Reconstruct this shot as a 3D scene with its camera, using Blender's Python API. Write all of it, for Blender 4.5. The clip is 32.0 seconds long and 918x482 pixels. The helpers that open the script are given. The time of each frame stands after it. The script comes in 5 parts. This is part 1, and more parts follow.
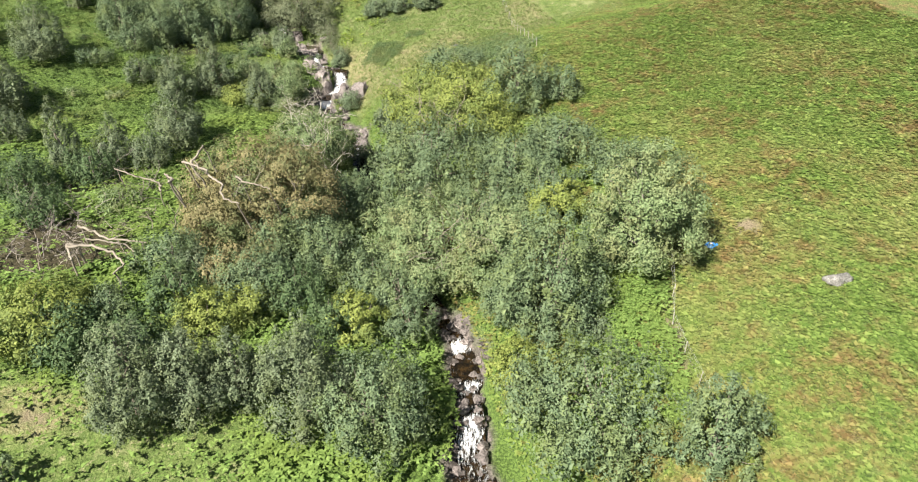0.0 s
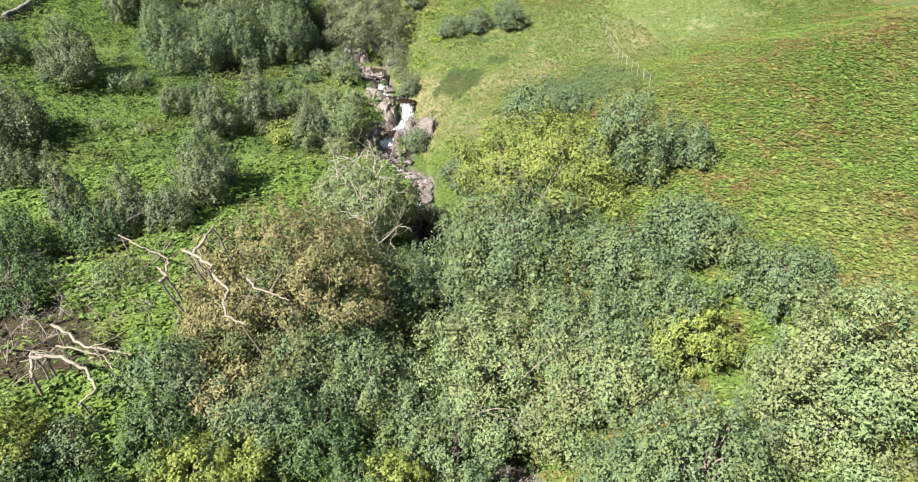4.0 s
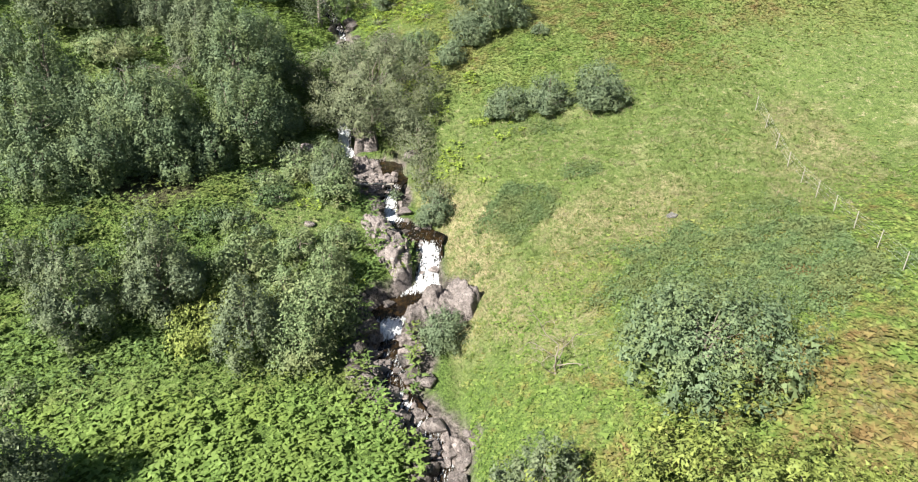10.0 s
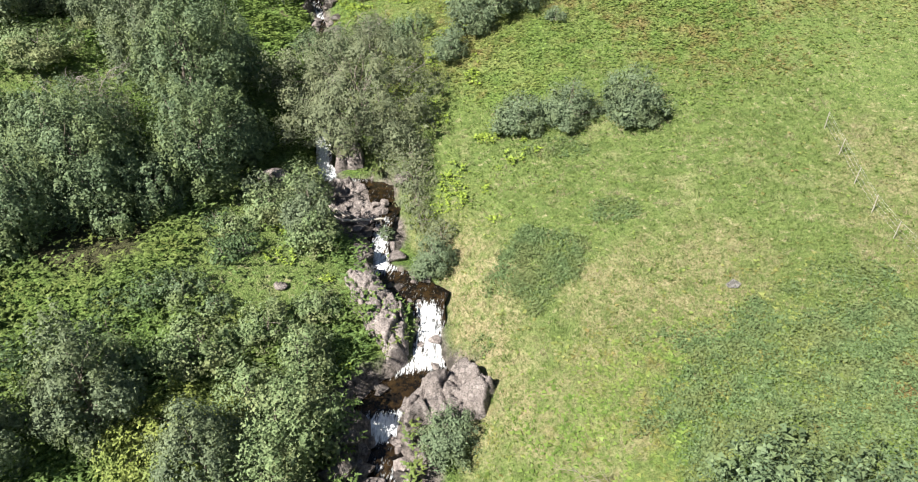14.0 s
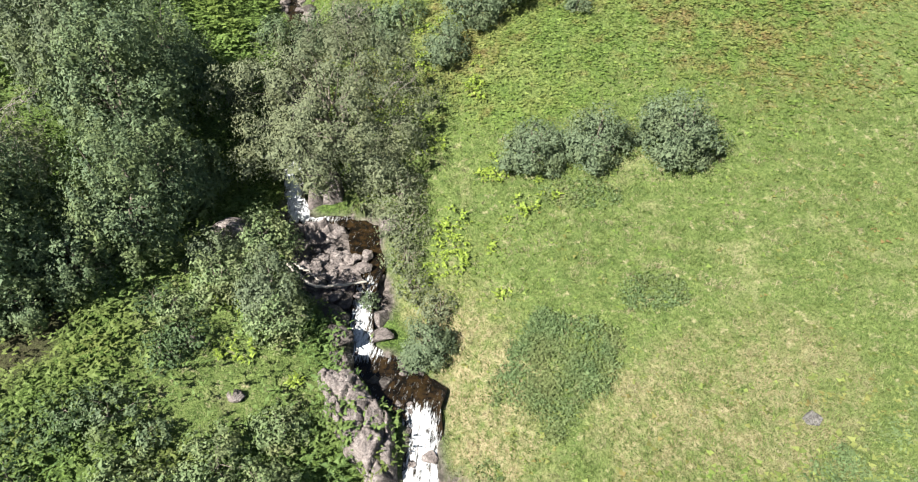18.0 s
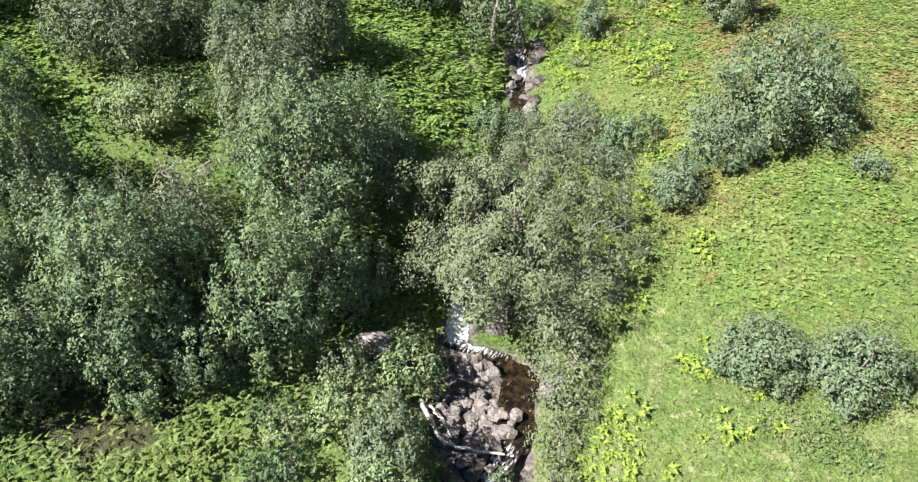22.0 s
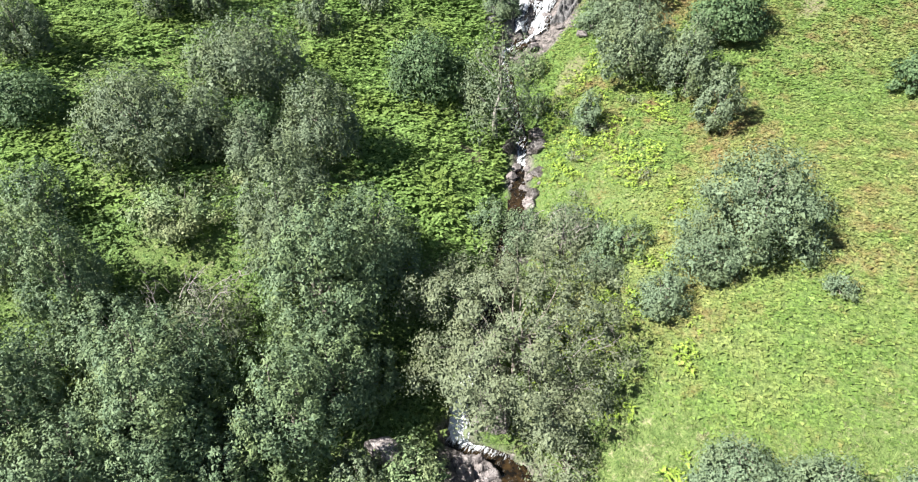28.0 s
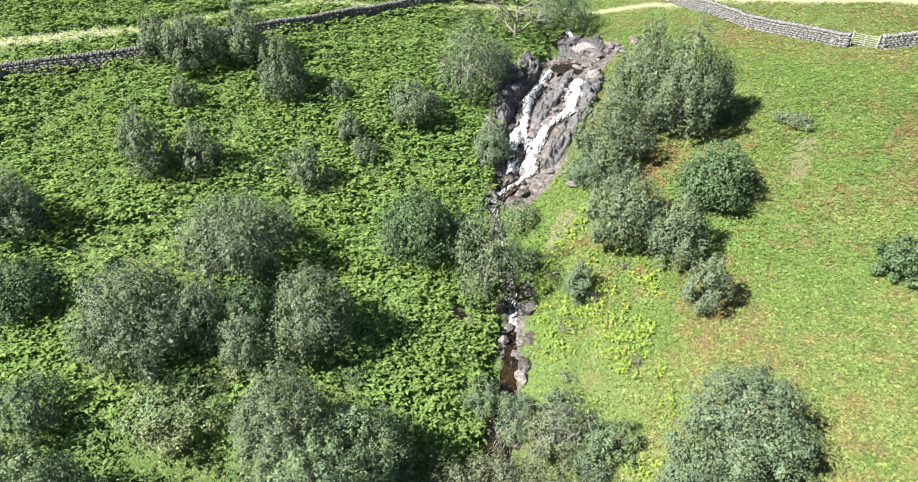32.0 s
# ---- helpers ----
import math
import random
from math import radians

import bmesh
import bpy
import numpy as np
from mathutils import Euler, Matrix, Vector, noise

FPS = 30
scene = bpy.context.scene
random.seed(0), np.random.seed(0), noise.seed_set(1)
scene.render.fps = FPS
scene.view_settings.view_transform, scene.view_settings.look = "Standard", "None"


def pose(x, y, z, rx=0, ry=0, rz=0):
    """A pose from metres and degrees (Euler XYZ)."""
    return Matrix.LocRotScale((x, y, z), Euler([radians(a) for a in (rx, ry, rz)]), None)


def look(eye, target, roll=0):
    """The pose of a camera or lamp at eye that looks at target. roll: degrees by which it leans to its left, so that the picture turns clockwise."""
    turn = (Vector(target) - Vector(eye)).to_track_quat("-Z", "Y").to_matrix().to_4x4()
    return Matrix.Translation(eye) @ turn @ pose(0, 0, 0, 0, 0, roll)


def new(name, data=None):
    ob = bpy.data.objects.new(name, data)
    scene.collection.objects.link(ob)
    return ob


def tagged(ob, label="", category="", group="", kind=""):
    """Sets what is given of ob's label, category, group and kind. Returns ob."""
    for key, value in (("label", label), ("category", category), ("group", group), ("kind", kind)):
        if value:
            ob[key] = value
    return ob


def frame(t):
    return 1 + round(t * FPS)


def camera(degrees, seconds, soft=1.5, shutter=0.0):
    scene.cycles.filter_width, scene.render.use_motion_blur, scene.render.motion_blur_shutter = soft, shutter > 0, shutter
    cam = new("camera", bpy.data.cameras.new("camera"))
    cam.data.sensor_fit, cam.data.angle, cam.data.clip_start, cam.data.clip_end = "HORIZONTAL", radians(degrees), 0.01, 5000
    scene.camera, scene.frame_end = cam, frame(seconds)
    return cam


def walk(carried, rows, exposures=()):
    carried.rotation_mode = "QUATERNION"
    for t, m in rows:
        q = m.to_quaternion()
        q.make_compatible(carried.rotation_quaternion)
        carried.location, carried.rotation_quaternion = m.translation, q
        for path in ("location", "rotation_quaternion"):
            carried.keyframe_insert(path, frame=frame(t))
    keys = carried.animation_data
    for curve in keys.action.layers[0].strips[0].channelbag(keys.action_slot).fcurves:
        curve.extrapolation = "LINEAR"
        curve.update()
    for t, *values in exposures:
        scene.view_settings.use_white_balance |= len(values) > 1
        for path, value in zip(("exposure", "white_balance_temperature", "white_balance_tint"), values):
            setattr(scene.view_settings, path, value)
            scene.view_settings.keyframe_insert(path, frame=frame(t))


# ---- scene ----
cam = camera(71.8, 32.0, soft=1.15)
METRES, EYE, TILT, LEAN, TURN = 100.0, 30.0, -28.8, 0.0, 0.0
ROWS = [
    (0.0, 0.0, 0.0, 0.0, 0.0, 0.0, -0.0),
    (0.5, -0.0017, 0.0173, 0.0091, -0.05, 0.01, 0.03),
    (1.0, -0.0033, 0.0357, 0.0189, -0.1, 0.04, 0.08),
    (1.5, -0.0051, 0.0534, 0.0282, 0.53, 0.05, -0.28),
    (2.0, -0.0077, 0.0703, 0.0379, 2.18, 0.02, -1.2),
    (2.5, -0.01, 0.087, 0.0471, 3.38, 0.04, -1.83),
    (4.5, -0.0176, 0.1548, 0.0844, 6.59, -0.11, -3.49),
    (5.0, -0.0198, 0.174, 0.0949, 7.25, -0.12, -3.86),
    (5.5, -0.0218, 0.1962, 0.1073, 8.77, -0.25, -4.69),
    (6.0, -0.0249, 0.22, 0.1199, 10.16, -0.33, -5.49),
    (6.5, -0.0285, 0.2449, 0.1336, 11.47, -0.45, -6.14),
    (7.0, -0.0336, 0.2696, 0.1472, 11.8, -0.52, -6.3),
    (7.5, -0.039, 0.2922, 0.1593, 10.58, -0.4, -5.69),
    (8.0, -0.0443, 0.3125, 0.1701, 9.98, -0.3, -5.36),
    (8.5, -0.0503, 0.336, 0.183, 9.6, -0.28, -5.15),
    (9.0, -0.0567, 0.3631, 0.1976, 9.38, -0.26, -4.97),
    (9.5, -0.064, 0.395, 0.2151, 9.25, -0.26, -4.89),
    (10.0, -0.0724, 0.4314, 0.2354, 9.12, -0.21, -4.83),
    (10.5, -0.0812, 0.4661, 0.2557, 8.96, -0.17, -4.71),
    (11.0, -0.0881, 0.488, 0.2694, 8.75, -0.15, -4.63),
    (11.5, -0.0927, 0.4981, 0.278, 8.61, -0.11, -4.58),
    (12.0, -0.0949, 0.5017, 0.2829, 8.55, -0.09, -4.51),
    (12.5, -0.0965, 0.5032, 0.2862, 8.43, -0.06, -4.41),
    (13.0, -0.0976, 0.5057, 0.2905, 8.36, -0.53, -4.36),
    (13.5, -0.0987, 0.5094, 0.296, 8.3, -2.94, -4.35),
    (14.0, -0.0998, 0.5143, 0.3025, 8.27, -5.43, -4.31),
    (14.5, -0.1015, 0.5208, 0.3098, 8.22, -7.9, -4.27),
    (16.5, -0.1087, 0.5623, 0.3463, 8.21, -12.61, -4.28),
    (17.0, -0.112, 0.5746, 0.3552, 8.13, -12.56, -4.27),
    (17.5, -0.1153, 0.5875, 0.3636, 8.06, -12.5, -4.24),
    (18.0, -0.1183, 0.6015, 0.3722, 8.12, -12.51, -4.19),
    (18.5, -0.1222, 0.6174, 0.3812, 11.1, -12.69, -5.84),
    (19.0, -0.1261, 0.6349, 0.3918, 12.17, -12.81, -6.44),
    (19.5, -0.1308, 0.6523, 0.4019, 13.93, -12.89, -7.44),
    (20.0, -0.1343, 0.6651, 0.4099, 17.16, -13.32, -9.13),
    (20.5, -0.136, 0.6704, 0.4132, 19.96, -13.76, -10.55),
    (21.0, -0.1367, 0.6705, 0.4134, 22.3, -13.46, -11.75),
    (21.5, -0.1364, 0.6704, 0.4131, 25.3, -12.62, -13.19),
    (22.0, -0.1365, 0.6703, 0.4127, 28.44, -11.92, -14.7),
    (22.5, -0.1362, 0.6702, 0.4121, 30.23, -11.43, -15.49),
    (23.0, -0.1358, 0.6699, 0.4127, 31.31, -11.71, -15.96),
    (23.5, -0.1358, 0.6692, 0.4142, 31.66, -11.79, -16.1),
    (24.0, -0.1357, 0.6684, 0.4164, 31.8, -11.84, -16.12),
    (24.5, -0.1358, 0.667, 0.4191, 31.38, -11.7, -15.9),
    (26.5, -0.1358, 0.6573, 0.4369, 29.72, -11.29, -15.11),
    (27.0, -0.1356, 0.6529, 0.4453, 29.36, -11.17, -14.91),
    (27.5, -0.1362, 0.6495, 0.4552, 29.09, -11.07, -14.81),
    (28.0, -0.1407, 0.6511, 0.4683, 28.94, -11.02, -14.7),
    (28.5, -0.1481, 0.6573, 0.4837, 28.79, -10.95, -14.68),
    (29.0, -0.1581, 0.6654, 0.5006, 28.61, -10.87, -14.62),
    (29.5, -0.1659, 0.6702, 0.5164, 28.42, -10.76, -14.55),
    (30.0, -0.1709, 0.6704, 0.53, 28.17, -10.68, -14.47),
    (30.5, -0.1736, 0.668, 0.5424, 27.96, -10.59, -14.38),
    (31.0, -0.1755, 0.6627, 0.5571, 29.25, -10.87, -15.1),
    (31.5, -0.1764, 0.6571, 0.572, 28.93, -10.73, -14.94),
    (32.0, -0.1774, 0.6522, 0.5844, 28.0, -10.45, -14.52),
]
walk(cam, [(t, pose(0, 0, EYE, TILT, LEAN, TURN) @ pose(METRES * x, METRES * y, METRES * z, 90 + pitch, roll, yaw)) for t, x, y, z, yaw, pitch, roll in ROWS],
     exposures=[(0, 1.54, 6800, 10), (6, 1.63, 6650, 10), (9, 1.60, 6600, 10), (12, 1.49, 6600, 10), (19, 1.49, 6550, 10), (21, 1.71, 6450, 10), (23.5, 1.85, 6250, 10), (28, 1.91, 6200, 10), (32, 1.81, 6250, 10)])

# ---- light: high late-summer sun from behind and to the left, clear sky ----
SUN_EL, SHADOW = 46.0, 48.0
world = bpy.data.worlds.new("sky")
scene.world = world
world.use_nodes = True
wn = world.node_tree
sky = wn.nodes.new("ShaderNodeTexSky")
sky.sky_type, sky.sun_disc = "NISHITA", False
sky.sun_elevation, sky.sun_rotation = radians(SUN_EL), radians(270 - SHADOW)
wn.links.new(sky.outputs[0], wn.nodes["Background"].inputs[0])
wn.nodes["Background"].inputs[1].default_value = 0.031
sun = new("sun", bpy.data.lights.new("sun", "SUN"))
sun.data.energy, sun.data.angle, sun.data.color = 5.0, radians(0.5), (1.0, 0.95, 0.86)
a, e = radians(SHADOW), radians(SUN_EL)
sun.matrix_world = look((0, 0, 60), (math.cos(a) * math.cos(e), math.sin(a) * math.cos(e), 60 - math.sin(e)))


# ---- materials ----
def shader(name):
    m = bpy.data.materials.new(name)
    m.use_nodes = True
    return m, m.node_tree, m.node_tree.nodes["Principled BSDF"]


def node(nt, kind, **values):
    n = nt.nodes.new(kind)
    for k, v in values.items():
        n.inputs[k].default_value = v
    return n


def mixed(nt, fac, a, b):
    n = nt.nodes.new("ShaderNodeMix")
    n.data_type = "RGBA"
    for sock, v in ((n.inputs[0], fac), (n.inputs[6], a), (n.inputs[7], b)):
        if isinstance(v, bpy.types.NodeSocket):
            nt.links.new(v, sock)
        elif isinstance(v, tuple):
            sock.default_value = (*v, 1)
        else:
            sock.default_value = v
    return n.outputs[2]


def ramp(nt, value, lo, hi):
    n = nt.nodes.new("ShaderNodeMapRange")
    n.inputs[1].default_value, n.inputs[2].default_value = lo, hi
    nt.links.new(value, n.inputs[0])
    return n.outputs[0]


def cloud(nt, scale, detail=3.0, rough=0.55, stretch=None):
    tc = nt.nodes.new("ShaderNodeTexCoord")
    src = tc.outputs["Object"]
    if stretch:
        mp = nt.nodes.new("ShaderNodeMapping")
        mp.inputs["Scale"].default_value = stretch
        nt.links.new(src, mp.inputs[0])
        src = mp.outputs[0]
    n = node(nt, "ShaderNodeTexNoise", Scale=scale, Detail=detail, Roughness=rough)
    nt.links.new(src, n.inputs["Vector"])
    return n.outputs[0]


def attribute(nt, name):
    n = nt.nodes.new("ShaderNodeAttribute")
    n.attribute_name = name
    return n.outputs["Fac"]


def blended(nt, a, b, share):
    """The sum of two values, b with that share."""
    n = nt.nodes.new("ShaderNodeMix")
    n.inputs[0].default_value = share
    nt.links.new(a, n.inputs[2])
    nt.links.new(b, n.inputs[3])
    return n.outputs[0]


def relief(nt, bsdf, height, strength, distance):
    n = node(nt, "ShaderNodeBump", Strength=strength, Distance=distance)
    nt.links.new(height, n.inputs["Height"])
    nt.links.new(n.outputs[0], bsdf.inputs["Normal"])


def leaf_material(name, dark, light, other=None, patch=0.5, glow=0.14, lo=0.45, hi=0.65, rough=0.62):
    """Leaves: every leaf has its own tone, and a slow change over some metres leads to the colour other."""
    m, nt, b = shader(name)
    geo = nt.nodes.new("ShaderNodeNewGeometry")
    col = mixed(nt, geo.outputs["Random Per Island"], dark, light)
    if other:
        col = mixed(nt, ramp(nt, cloud(nt, patch), lo, hi), col, mixed(nt, geo.outputs["Random Per Island"], tuple(c * 0.8 for c in other), other))
    nt.links.new(col, b.inputs["Base Color"])
    b.inputs["Roughness"].default_value = rough
    b.inputs["Specular IOR Level"].default_value = 0.18
    t = nt.nodes.new("ShaderNodeBsdfTranslucent")
    nt.links.new(col, t.inputs[0])
    mx = node(nt, "ShaderNodeMixShader", Fac=glow)
    nt.links.new(b.outputs[0], mx.inputs[1])
    nt.links.new(t.outputs[0], mx.inputs[2])
    nt.links.new(mx.outputs[0], nt.nodes["Material Output"].inputs[0])
    return m


def yellowing(nt):
    """Broad patches where the hillside turns yellow, broken up by small ones."""
    return ramp(nt, blended(nt, cloud(nt, 0.075, 2), cloud(nt, 0.6, 4, 0.65), 0.45), 0.47, 0.63)


def rusting(nt):
    """Rusty clumps of a metre or so, in drifts."""
    return ramp(nt, blended(nt, cloud(nt, 0.13, 3), cloud(nt, 0.85, 5, 0.7), 0.58), 0.49, 0.64)


def hillside_fern():
    """Short bracken in late summer: green, yellowing in broad patches and rusty in small clumps."""
    m, nt, b = shader("short_bracken_frond")
    tone = nt.nodes.new("ShaderNodeNewGeometry").outputs["Random Per Island"]
    col = mixed(nt, yellowing(nt), mixed(nt, tone, (0.085, 0.150, 0.032), (0.215, 0.305, 0.078)), mixed(nt, tone, (0.140, 0.175, 0.050), (0.290, 0.320, 0.110)))
    col = mixed(nt, rusting(nt), col, mixed(nt, tone, (0.140, 0.096, 0.040), (0.300, 0.220, 0.098)))
    nt.links.new(col, b.inputs["Base Color"])
    b.inputs["Roughness"].default_value = 0.65
    b.inputs["Specular IOR Level"].default_value = 0.18
    t = nt.nodes.new("ShaderNodeBsdfTranslucent")
    nt.links.new(col, t.inputs[0])
    mx = node(nt, "ShaderNodeMixShader", Fac=0.3)
    nt.links.new(b.outputs[0], mx.inputs[1])
    nt.links.new(t.outputs[0], mx.inputs[2])
    nt.links.new(mx.outputs[0], nt.nodes["Material Output"].inputs[0])
    return m


def ground_material():
    m, nt, b = shader("hillside_turf")
    fine = ramp(nt, cloud(nt, 6.0, 6, 0.75), 0.38, 0.62)
    straw = cloud(nt, 2.2, 5, 0.7)
    tuft = ramp(nt, cloud(nt, 5.5, 6, 0.75), 0.40, 0.60)
    under = mixed(nt, tuft, (0.034, 0.060, 0.015), (0.135, 0.200, 0.052))
    hill = attribute(nt, "hill")
    under = mixed(nt, yellowing(nt), under, mixed(nt, tuft, (0.052, 0.068, 0.020), (0.205, 0.235, 0.082)))
    under = mixed(nt, rusting(nt), under, mixed(nt, tuft, (0.070, 0.052, 0.022), (0.215, 0.160, 0.078)))
    under = mixed(nt, hill, mixed(nt, tuft, (0.030, 0.055, 0.013), (0.125, 0.195, 0.048)), under)
    sward = mixed(nt, fine, (0.066, 0.108, 0.026), (0.172, 0.222, 0.074))
    tussock = mixed(nt, fine, (0.042, 0.078, 0.018), (0.120, 0.170, 0.052))
    sward = mixed(nt, ramp(nt, cloud(nt, 1.5, 5, 0.65), 0.46, 0.62), sward, tussock)
    sward = mixed(nt, ramp(nt, cloud(nt, 0.33, 4, 0.6), 0.58, 0.74), sward, mixed(nt, fine, (0.16, 0.18, 0.075), (0.30, 0.30, 0.16)))
    sward = mixed(nt, ramp(nt, straw, 0.56, 0.72), sward, (0.34, 0.31, 0.19))
    dry = nt.nodes.new("ShaderNodeMath")
    dry.operation = "MULTIPLY"
    nt.links.new(attribute(nt, "dry"), dry.inputs[0])
    nt.links.new(ramp(nt, cloud(nt, 1.3, 5, 0.7), 0.32, 0.58), dry.inputs[1])
    sward = mixed(nt, dry.outputs[0], sward, mixed(nt, fine, (0.165, 0.125, 0.066), (0.36, 0.305, 0.20)))
    sward = mixed(nt, ramp(nt, cloud(nt, 13.0, 3, 0.6), 0.60, 0.74), sward, (0.29, 0.285, 0.15))
    sward = mixed(nt, ramp(nt, cloud(nt, 9.0, 3, 0.6, (1.1, 0.9, 1)), 0.56, 0.68), sward, (0.045, 0.075, 0.020))
    stone = mixed(nt, ramp(nt, cloud(nt, 3.4, 8, 0.75), 0.40, 0.62), (0.040, 0.036, 0.033), (0.235, 0.205, 0.192))
    stone = mixed(nt, ramp(nt, cloud(nt, 0.8, 4), 0.55, 0.7), stone, (0.05, 0.045, 0.04))
    earth = mixed(nt, cloud(nt, 7.0, 6, 0.75), (0.09, 0.075, 0.045), (0.27, 0.225, 0.155))
    path = mixed(nt, fine, (0.22, 0.23, 0.12), (0.36, 0.35, 0.22))
    col = mixed(nt, attribute(nt, "grass"), under, sward)
    col = mixed(nt, attribute(nt, "earth"), col, earth)
    col = mixed(nt, attribute(nt, "path"), col, path)
    # brown of dead leaves, darkened to put the shade under trees into the colour
    litter_and_shade = mixed(nt, cloud(nt, 4.0, 6, 0.75), (0.018, 0.016, 0.010), (0.095, 0.078, 0.052))
    col = mixed(nt, attribute(nt, "litter_and_shade"), col, litter_and_shade)
    col = mixed(nt, attribute(nt, "rock"), col, stone)
    nt.links.new(col, b.inputs["Base Color"])
    b.inputs["Roughness"].default_value = 0.9
    b.inputs["Specular IOR Level"].default_value = 0.15
    relief(nt, b, cloud(nt, 4.0, 6, 0.7), 0.9, 0.25)
    return m


def rock_material(name, a, c, lichen, scale=1.6, rough=0.75):
    m, nt, b = shader(name)
    geo = nt.nodes.new("ShaderNodeObjectInfo")
    col = mixed(nt, ramp(nt, cloud(nt, scale, 8, 0.72), 0.36, 0.64), a, c)
    col = mixed(nt, ramp(nt, cloud(nt, scale * 2.7, 5, 0.7), 0.54, 0.66), col, lichen)
    col = mixed(nt, ramp(nt, cloud(nt, scale * 0.8, 6, 0.6, (1, 1, 5)), 0.60, 0.70), col, tuple(v * 0.22 for v in a))
    vor = node(nt, "ShaderNodeTexVoronoi", Scale=scale * 0.75)
    vor.feature = "DISTANCE_TO_EDGE"
    warp = nt.nodes.new("ShaderNodeVectorMath")
    warp.operation = "ADD"
    tc = nt.nodes.new("ShaderNodeTexCoord")
    bend = node(nt, "ShaderNodeTexNoise", Scale=scale, Detail=4.0)
    nt.links.new(tc.outputs["Object"], bend.inputs["Vector"])
    nt.links.new(tc.outputs["Object"], warp.inputs[0])
    nt.links.new(bend.outputs["Color"], warp.inputs[1])
    nt.links.new(warp.outputs[0], vor.inputs["Vector"])
    col = mixed(nt, ramp(nt, vor.outputs["Distance"], 0.0, 0.03), tuple(v * 0.3 for v in a), col)
    joint = node(nt, "ShaderNodeTexVoronoi", Scale=scale * 2.4)
    joint.feature = "DISTANCE_TO_EDGE"
    nt.links.new(warp.outputs[0], joint.inputs["Vector"])
    col = mixed(nt, ramp(nt, joint.outputs["Distance"], 0.0, 0.045), tuple(v * 0.4 for v in a), col)
    pits = ramp(nt, cloud(nt, scale * 6, 4, 0.7), 0.56, 0.66)
    col = mixed(nt, pits, col, tuple(v * 0.5 for v in a))
    dim = nt.nodes.new("ShaderNodeHueSaturation")
    nt.links.new(ramp(nt, geo.outputs["Random"], -1.5, 1.2), dim.inputs["Value"])
    nt.links.new(col, dim.inputs["Color"])
    nt.links.new(dim.outputs[0], b.inputs["Base Color"])
    b.inputs["Roughness"].default_value = rough
    relief(nt, b, cloud(nt, scale * 3, 8, 0.7), 1.0, 0.12)
    return m


def bark_material(name, a, c):
    m, nt, b = shader(name)
    nt.links.new(mixed(nt, cloud(nt, 3.0, 6, 0.7, (1, 1, 0.3)), a, c), b.inputs["Base Color"])
    b.inputs["Roughness"].default_value = 0.85
    relief(nt, b, cloud(nt, 9.0, 5, 0.7, (1, 1, 0.25)), 0.7, 0.03)
    return m


def water_material():
    m, nt, b = shader("peaty_water")
    bed = mixed(nt, ramp(nt, cloud(nt, 1.9, 7, 0.7), 0.44, 0.74), (0.006, 0.005, 0.004), (0.046, 0.028, 0.011))
    streak = cloud(nt, 9.0, 7, 0.78, (1, 0.22, 0.22))
    add = nt.nodes.new("ShaderNodeMath")
    add.operation = "ADD"
    nt.links.new(attribute(nt, "foam"), add.inputs[0])
    nt.links.new(ramp(nt, streak, 0.38, 0.62), add.inputs[1])
    froth = ramp(nt, add.outputs[0], 0.94, 1.50)
    # bluish shading of the white water is put into its colour by noise
    spray = mixed(nt, ramp(nt, cloud(nt, 11.0, 5, 0.75, (1, 0.3, 0.3)), 0.36, 0.56), (0.36, 0.41, 0.46), (0.86, 0.88, 0.90))
    nt.links.new(mixed(nt, froth, bed, spray), b.inputs["Base Color"])
    rg = nt.nodes.new("ShaderNodeMapRange")
    rg.inputs[3].default_value, rg.inputs[4].default_value = 0.06, 0.7
    nt.links.new(froth, rg.inputs[0])
    nt.links.new(rg.outputs[0], b.inputs["Roughness"])
    b.inputs["IOR"].default_value = 1.33
    relief(nt, b, cloud(nt, 6.0, 5, 0.7), 0.5, 0.05)
    return m


def foam_material():
    m, nt, b = shader("white_water")
    nt.links.new(mixed(nt, cloud(nt, 5.0, 6, 0.7, (1, 1, 0.4)), (0.62, 0.66, 0.70), (0.93, 0.94, 0.95)), b.inputs["Base Color"])
    b.inputs["Roughness"].default_value = 0.6
    relief(nt, b, cloud(nt, 7.0, 5, 0.7), 0.8, 0.08)
    return m


def plain(name, a, c, scale=4.0, rough=0.6):
    m, nt, b = shader(name)
    nt.links.new(mixed(nt, cloud(nt, scale, 5, 0.65), a, c), b.inputs["Base Color"])
    b.inputs["Roughness"].default_value = rough
    return m


TURF = ground_material()
ROCK = rock_material("pink_grey_rock", (0.18, 0.152, 0.145), (0.37, 0.325, 0.312), (0.45, 0.415, 0.40))
DARK_ROCK = rock_material("wet_dark_rock", (0.05, 0.045, 0.043), (0.15, 0.125, 0.115), (0.22, 0.20, 0.18), rough=0.4)
WALL_STONE = rock_material("drystone", (0.16, 0.155, 0.148), (0.36, 0.35, 0.335), (0.46, 0.45, 0.42), scale=2.5)
BARK = bark_material("grey_bark", (0.10, 0.085, 0.07), (0.26, 0.23, 0.19))
DEADWOOD = bark_material("bleached_wood", (0.13, 0.112, 0.09), (0.32, 0.285, 0.235))
DRIFT = bark_material("driftwood", (0.26, 0.24, 0.21), (0.52, 0.49, 0.44))
